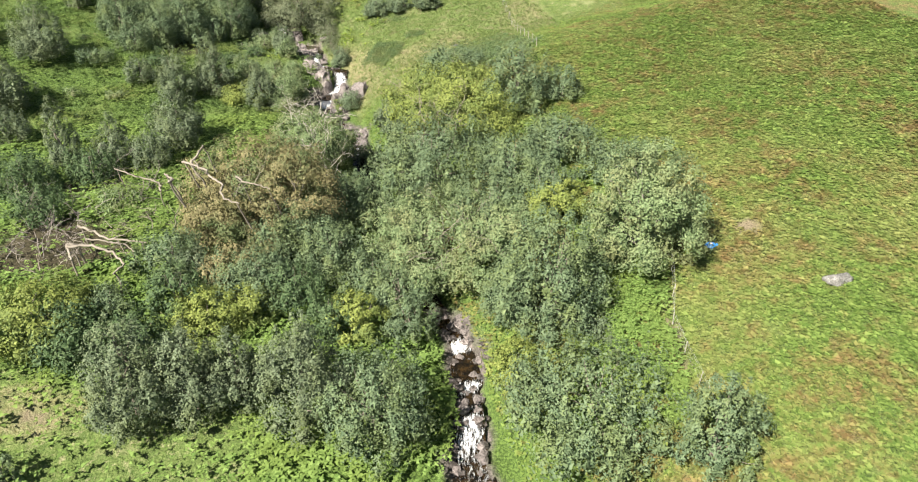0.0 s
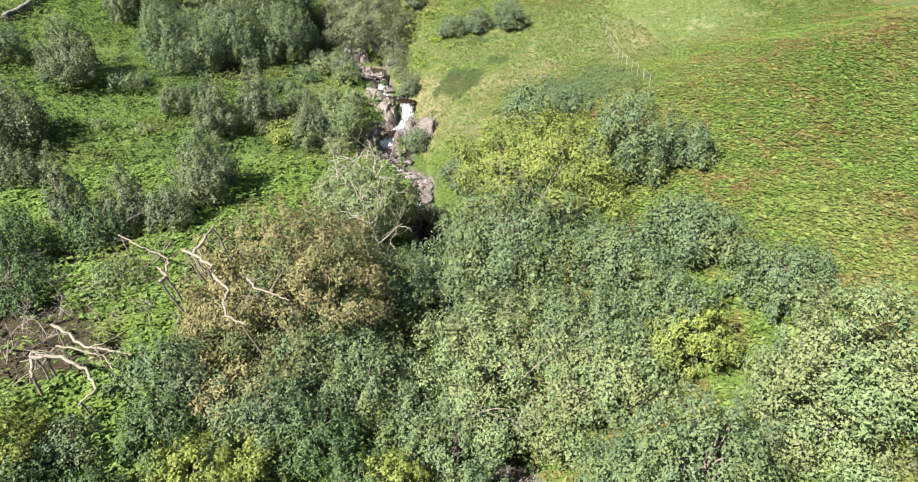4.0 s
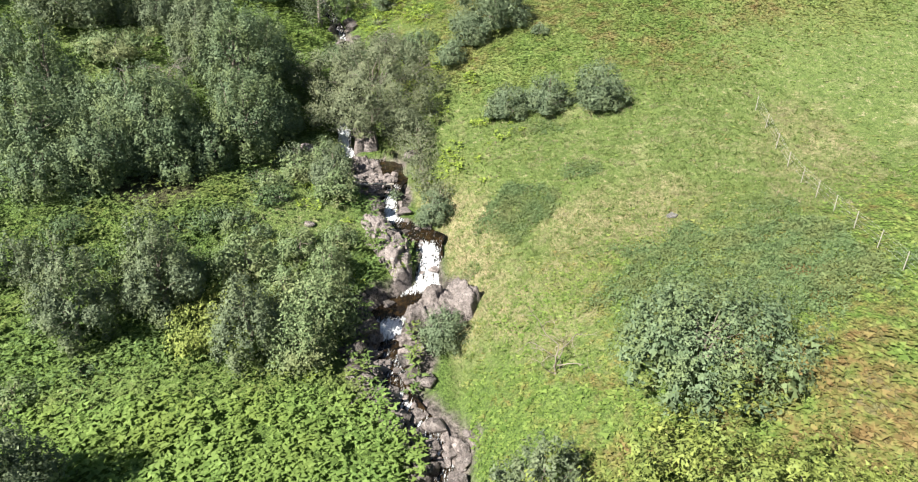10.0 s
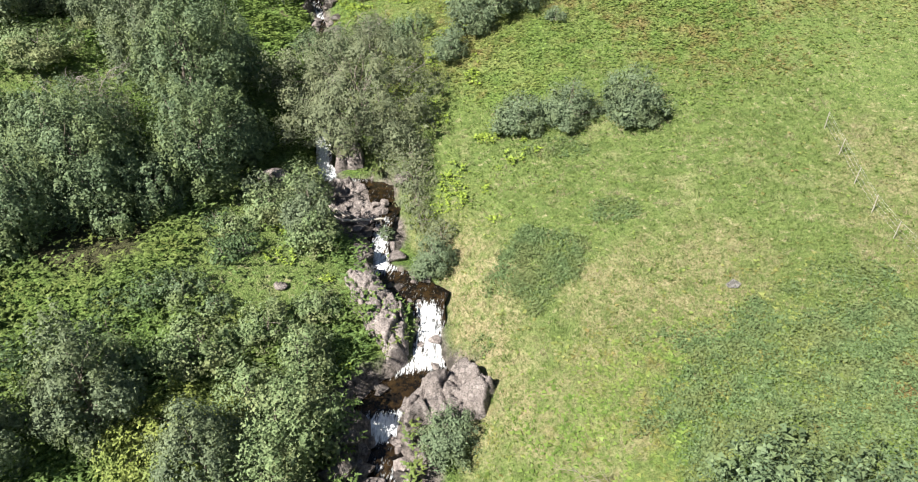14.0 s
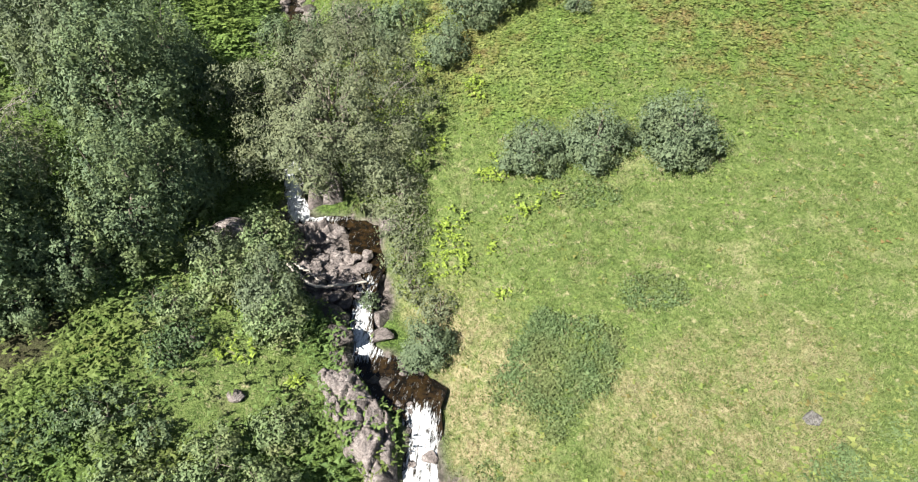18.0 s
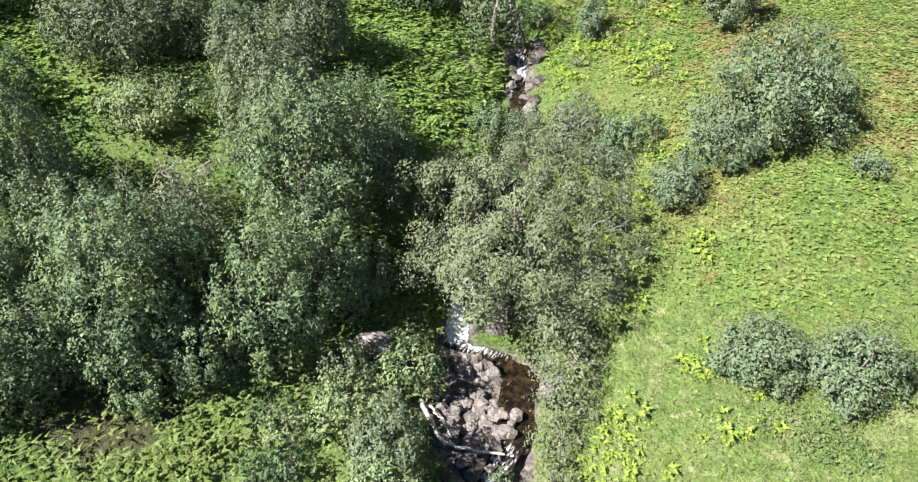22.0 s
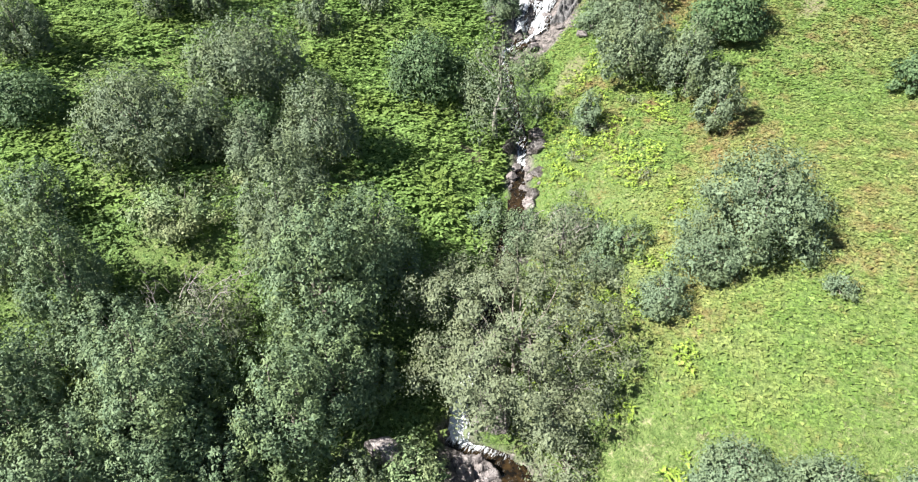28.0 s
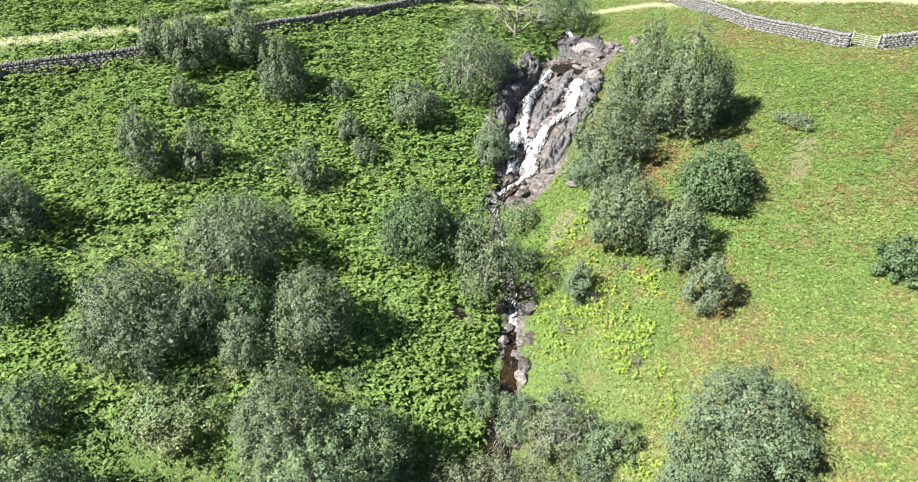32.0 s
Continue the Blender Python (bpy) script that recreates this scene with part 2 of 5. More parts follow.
TWIG = bark_material("grey_twig", (0.14, 0.12, 0.11), (0.30, 0.27, 0.25))
GREY_ROCK = rock_material("dark_grey_rock", (0.065, 0.062, 0.063), (0.19, 0.18, 0.18), (0.29, 0.28, 0.275), scale=2.2, rough=0.6)
WATER, FOAM = water_material(), foam_material()
LEAF = {
    "birch": leaf_material("birch_leaf", (0.077, 0.108, 0.063), (0.161, 0.202, 0.121), (0.138, 0.172, 0.083), 0.5),
    "alder": leaf_material("alder_leaf", (0.067, 0.108, 0.058), (0.152, 0.208, 0.114), (0.152, 0.199, 0.083), 0.5),
    # own green of holly and bramble; on alders it stands in for shade
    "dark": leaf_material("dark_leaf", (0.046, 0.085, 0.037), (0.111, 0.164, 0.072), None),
    "ash": leaf_material("ash_leaf", (0.101, 0.155, 0.068), (0.201, 0.263, 0.129), (0.210, 0.238, 0.111), 0.5),
    "syca": leaf_material("sycamore_leaf", (0.140, 0.180, 0.042), (0.237, 0.280, 0.077), (0.135, 0.187, 0.058), 0.5),
    "oak": leaf_material("oak_leaf", (0.149, 0.135, 0.063), (0.243, 0.222, 0.113), (0.103, 0.143, 0.060), 0.28, lo=0.45, hi=0.60),
    "grey": leaf_material("grey_leaf", (0.122, 0.148, 0.087), (0.173, 0.201, 0.121), (0.147, 0.167, 0.088), 0.7),
    "bush": leaf_material("bush_leaf", (0.094, 0.136, 0.079), (0.152, 0.200, 0.118), (0.130, 0.168, 0.086), 0.7),
}
FERN = leaf_material("bracken_frond", (0.115, 0.196, 0.050), (0.255, 0.372, 0.110), (0.215, 0.300, 0.078), 0.22, 0.40)
FERN_DEEP = leaf_material("deep_bracken_frond", (0.066, 0.120, 0.036), (0.170, 0.255, 0.080), (0.170, 0.215, 0.062), 0.22, 0.26)
FERN_HILL = hillside_fern()
FERN_GOLD = leaf_material("yellowing_fern", (0.14, 0.21, 0.030), (0.25, 0.33, 0.06), None)
HEATH = leaf_material("low_shrub_leaf", (0.080, 0.132, 0.054), (0.172, 0.240, 0.106), (0.172, 0.215, 0.088), 0.6, 0.3)
GRASS = leaf_material("grass_blade", (0.088, 0.140, 0.038), (0.200, 0.255, 0.085), (0.33, 0.30, 0.19), 0.8, 0.3, 0.53, 0.66)

# ---- the lie of the land: s runs up the valley, d is the distance to the right of the stream ----
ORIGIN, UP_VALLEY = np.array([0.0, 33.0]), np.array([-0.354, 0.935]) / math.hypot(0.354, 0.935)
ACROSS = np.array([UP_VALLEY[1], -UP_VALLEY[0]])
LINE_S = (-60, -25, -10, 0, 4, 8, 20, 40, 47, 53, 57, 61, 66, 72, 76, 85, 88, 93, 97, 101, 108, 114, 120, 127, 150, 220)
LINE_Z = (-9, -4, -1.8, -.5, .5, .8, 2.2, 4.6, 5.5, 6.6, 8.4, 8.6, 9, 9.8, 12, 14.5, 15.3, 16, 18, 20, 23, 24.7, 25.2, 26.3, 30, 40)
LINE_C = (-4, -1.5, -.2, .6, 1.2, 1, .8, 2.2, 2.9, 3.7, 4.1, 3.2, 1.2, 0, -.2, -.7, -.9, -1, -1.5, -2, -2.5, -2.4, -1.5, 1.5, 3, 3)
BANK_S = (-20, 0, 20, 40, 54, 70, 86, 102, 127)
RISE_R, SLOPE_R = (4.34, 6.55, 5.35, 5.82, 2.36, 2.81, 2.46, 2.64, 0.55), (.224, .17, .264, .272, .134, .277, .221, .133, .139)
RISE_L, SLOPE_L = (0.54, 0.66, 1.92, 1.57, 0.44, 1.44, 1.64, 0.3, 0.58), (0, .009, .083, .036, .117, .227, .257, .287, .255)
# the water: place along the valley, level, offset from the line, half width
STREAM = [(-30, -5, -1, 1.5), (-12, -2.3, -1.5, 1.3), (-6, -1.4, -1.6, 1.5), (-4, -1.2, -1.2, 1.2), (-1.5, -.45, -.2, .7), (0, -.35, 0, .7),
          (1, -.05, .5, 1.4), (4, 0, .8, 1.3), (4.6, .35, .8, .7), (7.5, .7, .2, .9), (12, 1.2, 0, 1.0), (34, 3.9, -.5, 1.0), (37, 4.1, -.5, .9)]
STREAM += [(41, 4.6, 0, .8), (45, 5.4, -2.5, .8), (47.5, 5.6, -2.9, 1.2), (49.6, 5.7, -2.8, .6), (50.6, 6.2, -2.8, .6), (51.2, 6.3, -3.0, 1.5),
           (52.4, 6.33, -1.7, 2.3), (53.3, 6.35, -.8, 1.5), (54, 6.8, -.35, .55), (56.6, 8.2, .05, .42), (57.4, 8.35, -.3, 1.2), (59.0, 8.4, -1.2, 1.2), (59.8, 8.42, -1.7, 1.1)]
STREAM += [(60.6, 8.6, -1.75, .3), (63, 9.1, -.6, .2), (64.6, 9.32, .45, .25), (66, 9.4, 1.3, .6), (68, 9.43, 1.9, .65), (69.2, 9.45, 1.6, 1.1), (69.9, 9.5, -.3, 1.7), (70.5, 9.7, -1.7, .5),
           (71.5, 10.3, -1.6, .15), (73.6, 11.6, -1.25, .15), (75, 12, -1.2, .5), (80, 13.2, 0, .6), (86, 14.9, .6, .5), (88, 15.2, .5, .7), (91, 15.3, .4, 1.0)]
STREAM += [(93, 16, .4, .5), (97, 18, -.5, .35), (101.5, 20.2, -1.8, .4), (104.5, 21.3, .4, .9)]
STREAM = np.array(STREAM)
STREAM[:, 3] *= np.interp(STREAM[:, 0], (-8, 10, 30, 44, 47, 50, 58, 61, 64, 67, 70, 76, 82, 104), (0.55, 0.4, 0.35, 0.4, 0.7, 0.85, 0.85, 0.6, 0.6, 0.95, 0.9, 0.7, 0.3, 0.3))


def lattice(i, j, seed):
    h = (i * 374761393 + j * 668265263 + seed * 974634721) & 0xFFFFFFFF
    h = ((h ^ (h >> 13)) * 1274126177) & 0xFFFFFFFF
    return ((h ^ (h >> 16)) & 0xFFFF) / 65535.0


def soft_noise(x, y, seed=0, octaves=1):
    out, amp, total = 0, 1.0, 0.0
    for o in range(octaves):
        i, j = np.floor(x).astype(np.int64), np.floor(y).astype(np.int64)
        u, v = x - i, y - j
        u, v = u * u * (3 - 2 * u), v * v * (3 - 2 * v)
        q = lambda p, r: lattice(i + p, j + r, seed + o)
        out = out + amp * ((q(0, 0) * (1 - u) + q(1, 0) * u) * (1 - v) + (q(0, 1) * (1 - u) + q(1, 1) * u) * v)
        total, amp, x, y = total + amp, amp * 0.5, x * 2.03 + 7.7, y * 2.03 + 3.1
    return out / total


def step(x, lo, hi):
    t = np.clip((x - lo) / (hi - lo), 0, 1)
    return t * t * (3 - 2 * t)


def eased(s, xs, ys):
    return sum(w * np.interp(s + k, xs, ys) for k, w in ((-3, .15), (-1.5, .2), (0, .3), (1.5, .2), (3, .15)))


def broad(s, ys):
    return (eased(s - 7, BANK_S, ys) + eased(s, BANK_S, ys) + eased(s + 7, BANK_S, ys)) / 3


def valley(x, y):
    qx, qy = x - ORIGIN[0], y - ORIGIN[1]
    s = qx * UP_VALLEY[0] + qy * UP_VALLEY[1]
    return s, qx * ACROSS[0] + qy * ACROSS[1] - eased(s, LINE_S, LINE_C)


def world_xy(s, d):
    c = d + eased(s, LINE_S, LINE_C)
    return ORIGIN[0] + s * UP_VALLEY[0] + c * ACROSS[0], ORIGIN[1] + s * UP_VALLEY[1] + c * ACROSS[1]


def channel(s, d):
    """How far outside the water's edge a place lies (negative in the water), and the water's level there."""
    off, half, level = (np.interp(s, STREAM[:, 0], STREAM[:, k]) for k in (2, 3, 1))
    out = np.abs(d - off) - half * (0.85 + 0.5 * soft_noise(s * 0.9, d * 0 + 3.0 * np.sign(d - off), 5))
    return np.where(s > 105.5, 9.0, out), level


def slab(s, d):
    """The bare rock of the upper falls."""
    n = soft_noise(s * 0.35, d * 0.35, 11, 3)
    e = np.sqrt(((s - 114.5) / 12.5) ** 2 + ((d - 1.4 - 0.10 * (s - 108)) / 4.6) ** 2)
    return step(1.05 - e + 0.5 * (n - 0.5), 0.0, 0.12)


def stone_bed(s, d):
    """Washed stones without turf round the heap and the cascades."""
    n = 0.5 * (soft_noise(s * 0.9, d * 0.9, 12, 2) - 0.5)
    return step(1.1 - np.hypot((s - 66.0) / 4.0, (d + 0.7) / 2.5) + n, 0, 0.15)


def land(x, y):
    s, d = valley(x, y)
    z, e = eased(s, LINE_S, LINE_Z), np.maximum(np.abs(d) - 1.2, 0)
    sat = e / (1 + e / 160)
    g = z + np.where(d > 0, broad(s, RISE_R) * (1 - np.exp(-e / 4.5)) + broad(s, SLOPE_R) * sat, broad(s, RISE_L) * (1 - np.exp(-e / 3)) + broad(s, SLOPE_L) * sat)
    g = g + 0.5 * (soft_noise(x * 0.16, y * 0.16, 1, 2) - 0.5) + 0.22 * (soft_noise(x * 0.7, y * 0.7, 2, 3) - 0.5)
    out, level = channel(s, d)
    g = g + (level - 0.35 - g) * (1 - step(out, -0.25, 0.55))
    rough = np.maximum(slab(s, d), 1 - step(out, 0.5, 1.8))
    return g + rough * 1.3 * (soft_noise(x * 0.8 + 4, y * 0.8, 8, 5) - 0.5) * step(out, -0.2, 0.5)


def height(x, y):
    return float(land(np.array([float(x)]), np.array([float(y)]))[0])


def mesh_from(name, verts, faces, material, smooth=False, attributes=()):
    """A mesh from arrays: faces all of one number of corners."""
    me = bpy.data.meshes.new(name)
    verts, faces = np.asarray(verts, np.float32), np.asarray(faces, np.int32)
    n, k = faces.shape
    me.vertices.add(len(verts))
    me.vertices.foreach_set("co", verts.ravel())
    me.loops.add(n * k)
    me.loops.foreach_set("vertex_index", faces.ravel())
    me.polygons.add(n)
    me.polygons.foreach_set("loop_start", np.arange(0, n * k, k, dtype=np.int32))
    if smooth:
        me.polygons.foreach_set("use_smooth", np.ones(n, bool))
    for key, values in attributes:
        at = me.attributes.new(key, "FLOAT", "POINT")
        at.data.foreach_set("value", np.asarray(values, np.float32))
    me.update(calc_edges=True)
    me.materials.append(material)
    return me


def part(name, me, parent, label=""):
    ob = new(name, me)
    ob.parent = parent
    return tagged(ob, label)


def thing(name, x, y, z, label, category, group=""):
    ob = new(name)
    ob.location = (x, y, z)
    return tagged(ob, label, category, group)


def grid_faces(rows, cols):
    i = np.arange(rows - 1)[:, None] * cols + np.arange(cols - 1)[None, :]
    return np.stack([i, i + 1, i + cols + 1, i + cols], -1).reshape(-1, 4)


# ---- ground ----
def spread(*runs):
    return np.concatenate([np.arange(a, b, k) for a, b, k in runs])


gs = spread((-2600, -260, 130), (-260, -60, 10), (-60, -26, 2), (-26, 132, 0.5), (132, 172, 1.0), (172, 260, 4), (260, 2700, 130))
gd = spread((-2600, -240, 130), (-240, -70, 10), (-70, -40, 1.2), (-40, -9, 0.8), (-9, 9, 0.3), (9, 46, 0.8), (46, 80, 2), (80, 240, 10), (240, 2700, 130))
S, D = np.meshgrid(gs, gd, indexing="ij")
X, Y = world_xy(S, D)
OUT, LEVEL = channel(S, D)
BARE = np.maximum(np.maximum(slab(S, D), stone_bed(S, D)), 1 - step(OUT + 1.4 * (soft_noise(X * 0.5, Y * 0.5, 21, 2) - 0.5) - 1.3 * step(S, 36, 41) * (1 - step(S, 52, 55)) - 0.5 * (1 - step(S, 6, 10)), 0.0, 0.8))


def spot(x, y, cx, cy, rx, ry, seed=30):
    """A patch with an uneven edge round a place."""
    e = np.hypot((x - cx) / rx, (y - cy) / ry)
    return step(1.15 - e + 0.9 * (soft_noise(x * 0.6, y * 0.6, seed, 3) - 0.5), 0, 0.35)


def meadow(s, d, x, y):
    """Grass without bracken: the pasture on the right in the middle, and the lawn at the bottom left."""
    edge = 14 * (soft_noise(x * 0.16, y * 0.16, 41, 3) - 0.5)
    right = step(s, 38 + 0.45 * np.maximum(d - 22, 0) + edge, 51 + 0.45 * np.maximum(d - 22, 0) + edge) * (1 - step(s + edge, 62, 76)) * step(d, 0.3, 1.2)
    strip = step(s, 64, 68) * (1 - step(d + edge, 9, 13)) * step(d, 0.8, 2) * 0.6 * (1 - step(s, 84, 96))
    lawn = (1 - step(s + edge, 7, 11)) * step(-d, 12, 17) * 0.9
    glade = step(-d, 3.5, 5.5) * (1 - step(-d + edge, 12, 15)) * step(s, 54, 57) * (1 - step(s, 65, 68)) * 0.95
    top = step(s - 0.25 * np.abs(d - 5) + edge * 0.4, 119, 124) * 0.35
    patches = 0.75 * step(soft_noise(x * 0.17 + 9, y * 0.17, 43, 2), 0.56, 0.68) * step(-d, 2, 4) * step(s, 38, 50) * (1 - step(s, 96, 110))
    return np.clip(right + strip + lawn + glade + top + patches, 0, 1)


def bare_earth(x, y):
    return np.clip(spot(x, y, 21.0, 40.6, 0.9, 0.7) + spot(x, y, -25.7, 28.6, 1.0, 0.5) + spot(x, y, -36.2, 116.3, 1.2, 0.6) + spot(x, y, -32.9, 126.1, 0.7, 2.4) * 0.5
                   + spot(x, y, 5.0, 70.2, 0.8, 0.8) * 0.4 + spot(x, y, -17.7, 137.4, 1.0, 2.6) * 0.6 + spot(x, y, 13.4, 32.0, 0.5, 3.0) * 0.7, 0, 1)


def dry_grass(s, d, x, y):
    """Straw-coloured and brownish grass: the middle of the pasture and the lip of the right bank."""
    bank = step(d, 0.6, 1.5) * (1 - step(d, 3.0, 6.5)) * step(s, 44, 49) * (1 - step(s, 60, 66))
    return np.clip(0.6 * spot(x, y, -3.5, 86.0, 5.5, 5.5, 31) + 0.8 * spot(x, y, -7.5, 79.0, 3.0, 3.5, 32) + 0.8 * bank + 0.5 * spot(x, y, 9.5, 92.0, 4.0, 9.0, 33) + 0.7 * spot(x, y, -26.5, 29.0, 3.5, 2.0, 34), 0, 1)


def brush_and_shade(x, y):
    """Dark dead leaves and shade painted into the ground under fallen trees and alders."""
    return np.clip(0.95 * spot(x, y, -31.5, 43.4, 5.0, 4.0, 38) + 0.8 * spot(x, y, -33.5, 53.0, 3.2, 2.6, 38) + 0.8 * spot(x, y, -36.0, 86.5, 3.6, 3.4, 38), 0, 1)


def trackway(s, d):
    """The pale farm track above the wall."""
    line = np.interp(d, (-60, -46, -37, -31, -25, 0, 20, 35, 60), (96, 103, 108, 113, 120, 135, 134.5, 131, 126))
    return 1 - step(np.abs(s - line + 0.8 * (soft_noise(d * 0.4, s * 0.1, 51, 2) - 0.5)), 0.35, 0.9)


Z = land(X, Y)
verts = np.stack([X, Y, Z], -1).reshape(-1, 3)
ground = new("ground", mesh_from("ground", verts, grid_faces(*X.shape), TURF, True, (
    ("rock", BARE.ravel()), ("grass", np.maximum(meadow(S, D, X, Y), 0.10 * step(D, 3, 7)).ravel()), ("earth", bare_earth(X, Y).ravel()), ("dry", dry_grass(S, D, X, Y).ravel()), ("hill", step(D, 2, 6).ravel()), ("path", trackway(S, D).ravel()), ("litter_and_shade", brush_and_shade(X, Y).ravel()))))
tagged(ground, "green valley sides of turf, bracken and bare stream rock", "ground", "", "structure")


# ---- water ----
def stream_mesh():
    rows = spread((-28, 105.4, 0.16))
    across = np.linspace(-1, 1, 29)
    S, A = np.meshgrid(rows, across, indexing="ij")
    off, half, level = (np.interp(S, STREAM[:, 0], STREAM[:, k]) for k in (2, 3, 1))
    D = off + A * (half * 1.35 + 0.42)
    X, Y = world_xy(S, D)
    fall = np.gradient(np.interp(rows, STREAM[:, 0], STREAM[:, 1]), rows)
    fall = np.convolve(fall, np.ones(7) / 7, "same")[:, None] + 0 * A
    white = np.clip((fall - 0.13) * 2.6, 0, 0.92) * (1 - 0.75 * A * A) * (1 - 0.55 * step(S, 76, 80)) 
    for first, last, more in ((-7, -1.2, 0.30), (0.0, 1.0, 0.5), (4.0, 5.0, 0.5), (36, 45, 0.38), (45, 48.5, 0.3), (49.4, 50.9, 0.45), (60.0, 64.8, 0.75), (69.9, 70.4, 0.22), (70.4, 74.5, 0.55), (91.6, 93, 0.3)):
        white = white + more * step(S, first - 0.5, first + 0.4) * (1 - step(S, last - 0.4, last + 0.5)) * (1 - 0.75 * A * A)
    white = white + 0.35 * (soft_noise(X * 0.7, Y * 0.7, 61, 2) - 0.5) + 0.6 * (soft_noise(D * 5.0, S * 0.9, 63, 3) - 0.52) * step(white, 0.2, 0.6)
    Z = level + 0.02 + np.clip(fall, 0, 0.6) * 0.22 * (soft_noise(X * 3.4, Y * 2.0, 62, 3) - 0.4)
    return mesh_from("stream", np.stack([X, Y, Z], -1).reshape(-1, 3), grid_faces(*X.shape), WATER, True, (("foam", white.ravel()),))


tagged(new("stream_water", stream_mesh()), "dark peaty stream with pools and white cascades", "stream", "", "structure")


def white_fall(name, way, width, label):
    """A sheet of white water that clings to the rock along a way of (s, d), torn into strands."""
    way = np.array(way, float)
    length = np.concatenate([[0], np.cumsum(np.hypot(*np.diff(way, axis=0).T))])
    t = np.arange(0, length[-1], 0.16)
    s, d = np.interp(t, length, way[:, 0]), np.interp(t, length, way[:, 1])
    d = d + 0.45 * (soft_noise(t * 0.55, t * 0 + width * 9, 71, 2) - 0.5)
    a = np.linspace(-1, 1, 9)
    w = width * (0.6 + 0.8 * soft_noise(t * 0.8, t * 0 + 2, 72, 2))
    S, D = s[:, None] + 0 * a, d[:, None] + w[:, None] * a
    X, Y = world_xy(S, D)
    Z = land(X, Y) + 0.48 - 0.42 * np.abs(a) ** 1.5 + 0.18 * (soft_noise(X * 2.2, Y * 2.2, 73, 3) - 0.5)
    return tagged(new(name, mesh_from(name, np.stack([X, Y, Z], -1).reshape(-1, 3), grid_faces(*X.shape), WATER, True, (("foam", (0.80 - 0.55 * a * a + 0.7 * (soft_noise(X * 1.6, Y * 0.8, 74, 2) - 0.5)).ravel()),))), label, "waterfall", "", "structure")


white_fall("waterfall_left", [(120.0, 0.9), (117.1, 0.9), (114.4, 0.1), (112.6, 0.2), (110.5, 0.3), (109.3, -0.3), (107.2, -0.3), (104.7, -0.4)], 0.55, "white upper waterfall strand over bare rock")
white_fall("waterfall_middle", [(110.8, 0.2), (108.7, 0.8), (107.2, 1.1), (106.0, 1.3)], 0.5, "thin white strand crossing between the upper falls")
white_fall("waterfall_right", [(115.6, 4.6), (113.0, 4.4), (110.7, 4.3), (109.8, 3.3), (108.8, 2.4), (107.5, 1.6), (106.0, 1.3), (104.4, 1.2)], 0.85, "broad white upper waterfall strand joining at the foot")
white_fall("waterfall_foot", [(104.9, 1.2), (104.0, 0.2), (102.7, -1.3), (101.5, -2.0)], 0.55, "white water running off the foot of the falls")
white_fall("waterfall_inflow", [(129.4, -0.7), (127.8, 0.1), (126.2, 0.9), (124.6, 0.9)], 0.4, "small white fall into the top pool")


def pool(name, s, d, rs, rd, z, label):
    ang = np.linspace(0, 2 * math.pi, 40, endpoint=False)
    k = 0.75 + 0.5 * soft_noise(3 + np.cos(ang) * 1.5, 3 + np.sin(ang) * 1.5, int(s), 2)
    X, Y = world_xy(s + rs * k * np.sin(ang), d + rd * k * np.cos(ang))
    cx, cy = world_xy(np.array([s]), np.array([d]))
    v = np.concatenate([np.stack([X, Y, X * 0 + z], -1), [[cx[0], cy[0], z]]])
    f = [(i, (i + 1) % 40, 40) for i in range(40)]
    return tagged(new(name, mesh_from(name, v, f, WATER, True, (("foam", np.zeros(41)),))), label, "pool", "", "structure")


pool("pool_top", 119.6, 4.0, 1.8, 2.9, height(*[float(v) for v in world_xy(119.8, 3.4)]) + 0.22, "still brown pool above the falls")


# ---- rocks ----
def unit(v):
    return v / (np.linalg.norm(v, axis=-1, keepdims=True) + 1e-9)


def sphere(level):
    bm = bmesh.new()
    bmesh.ops.create_icosphere(bm, subdivisions=level, radius=1)
    v = np.array([p.co[:] for p in bm.verts])
    f = np.array([[p.index for p in q.verts] for q in bm.faces])
    bm.free()
    return v, f


SPHERES = {k: sphere(k) for k in (1, 2, 3, 4, 5)}


def rock_mesh(rng, level, size, material, rugged=0.10, cuts=13):
    """A block bounded by broken planes, with edges worn round, pitted sides and, on large ones, open cracks."""
    v, f = SPHERES[level]
    n = rng.normal(size=(cuts, 3))
    n /= np.linalg.norm(n, axis=1)[:, None]
    h = rng.uniform(0.5, 0.95, cuts)
    dot = np.maximum(v @ n.T, 1e-3)
    r = np.minimum((h / dot).min(1), 1.15)
    p = v * r[:, None] * np.array(size)
    k = 1.6 / max(min(size), 0.3)
    o = rng.uniform(0, 50)
    bump = soft_noise(p[:, 0] * k + o, p[:, 1] * k + p[:, 2] * k * 1.3, 81, 4) - 0.5
    p = p * (1 + rugged * bump)[:, None]
    if level >= 4:
        a, c = p[:, 0] * 0.8 + p[:, 1] * 0.5, p[:, 1] * 0.8 - p[:, 0] * 0.5 + p[:, 2] * 0.7
        crack = np.abs(soft_noise(a * 1.3 + o, c * 0.7, 83, 3) - 0.5) + 0.3 * np.abs(soft_noise(a * 2.6, c * 2.4 + o, 84, 2) - 0.5)
        p = p - v * (0.34 * (1 - step(crack, 0.0, 0.06)) * min(1.0, min(size)))[:, None] * 0.8
    return mesh_from("rock", p, f, material, False)


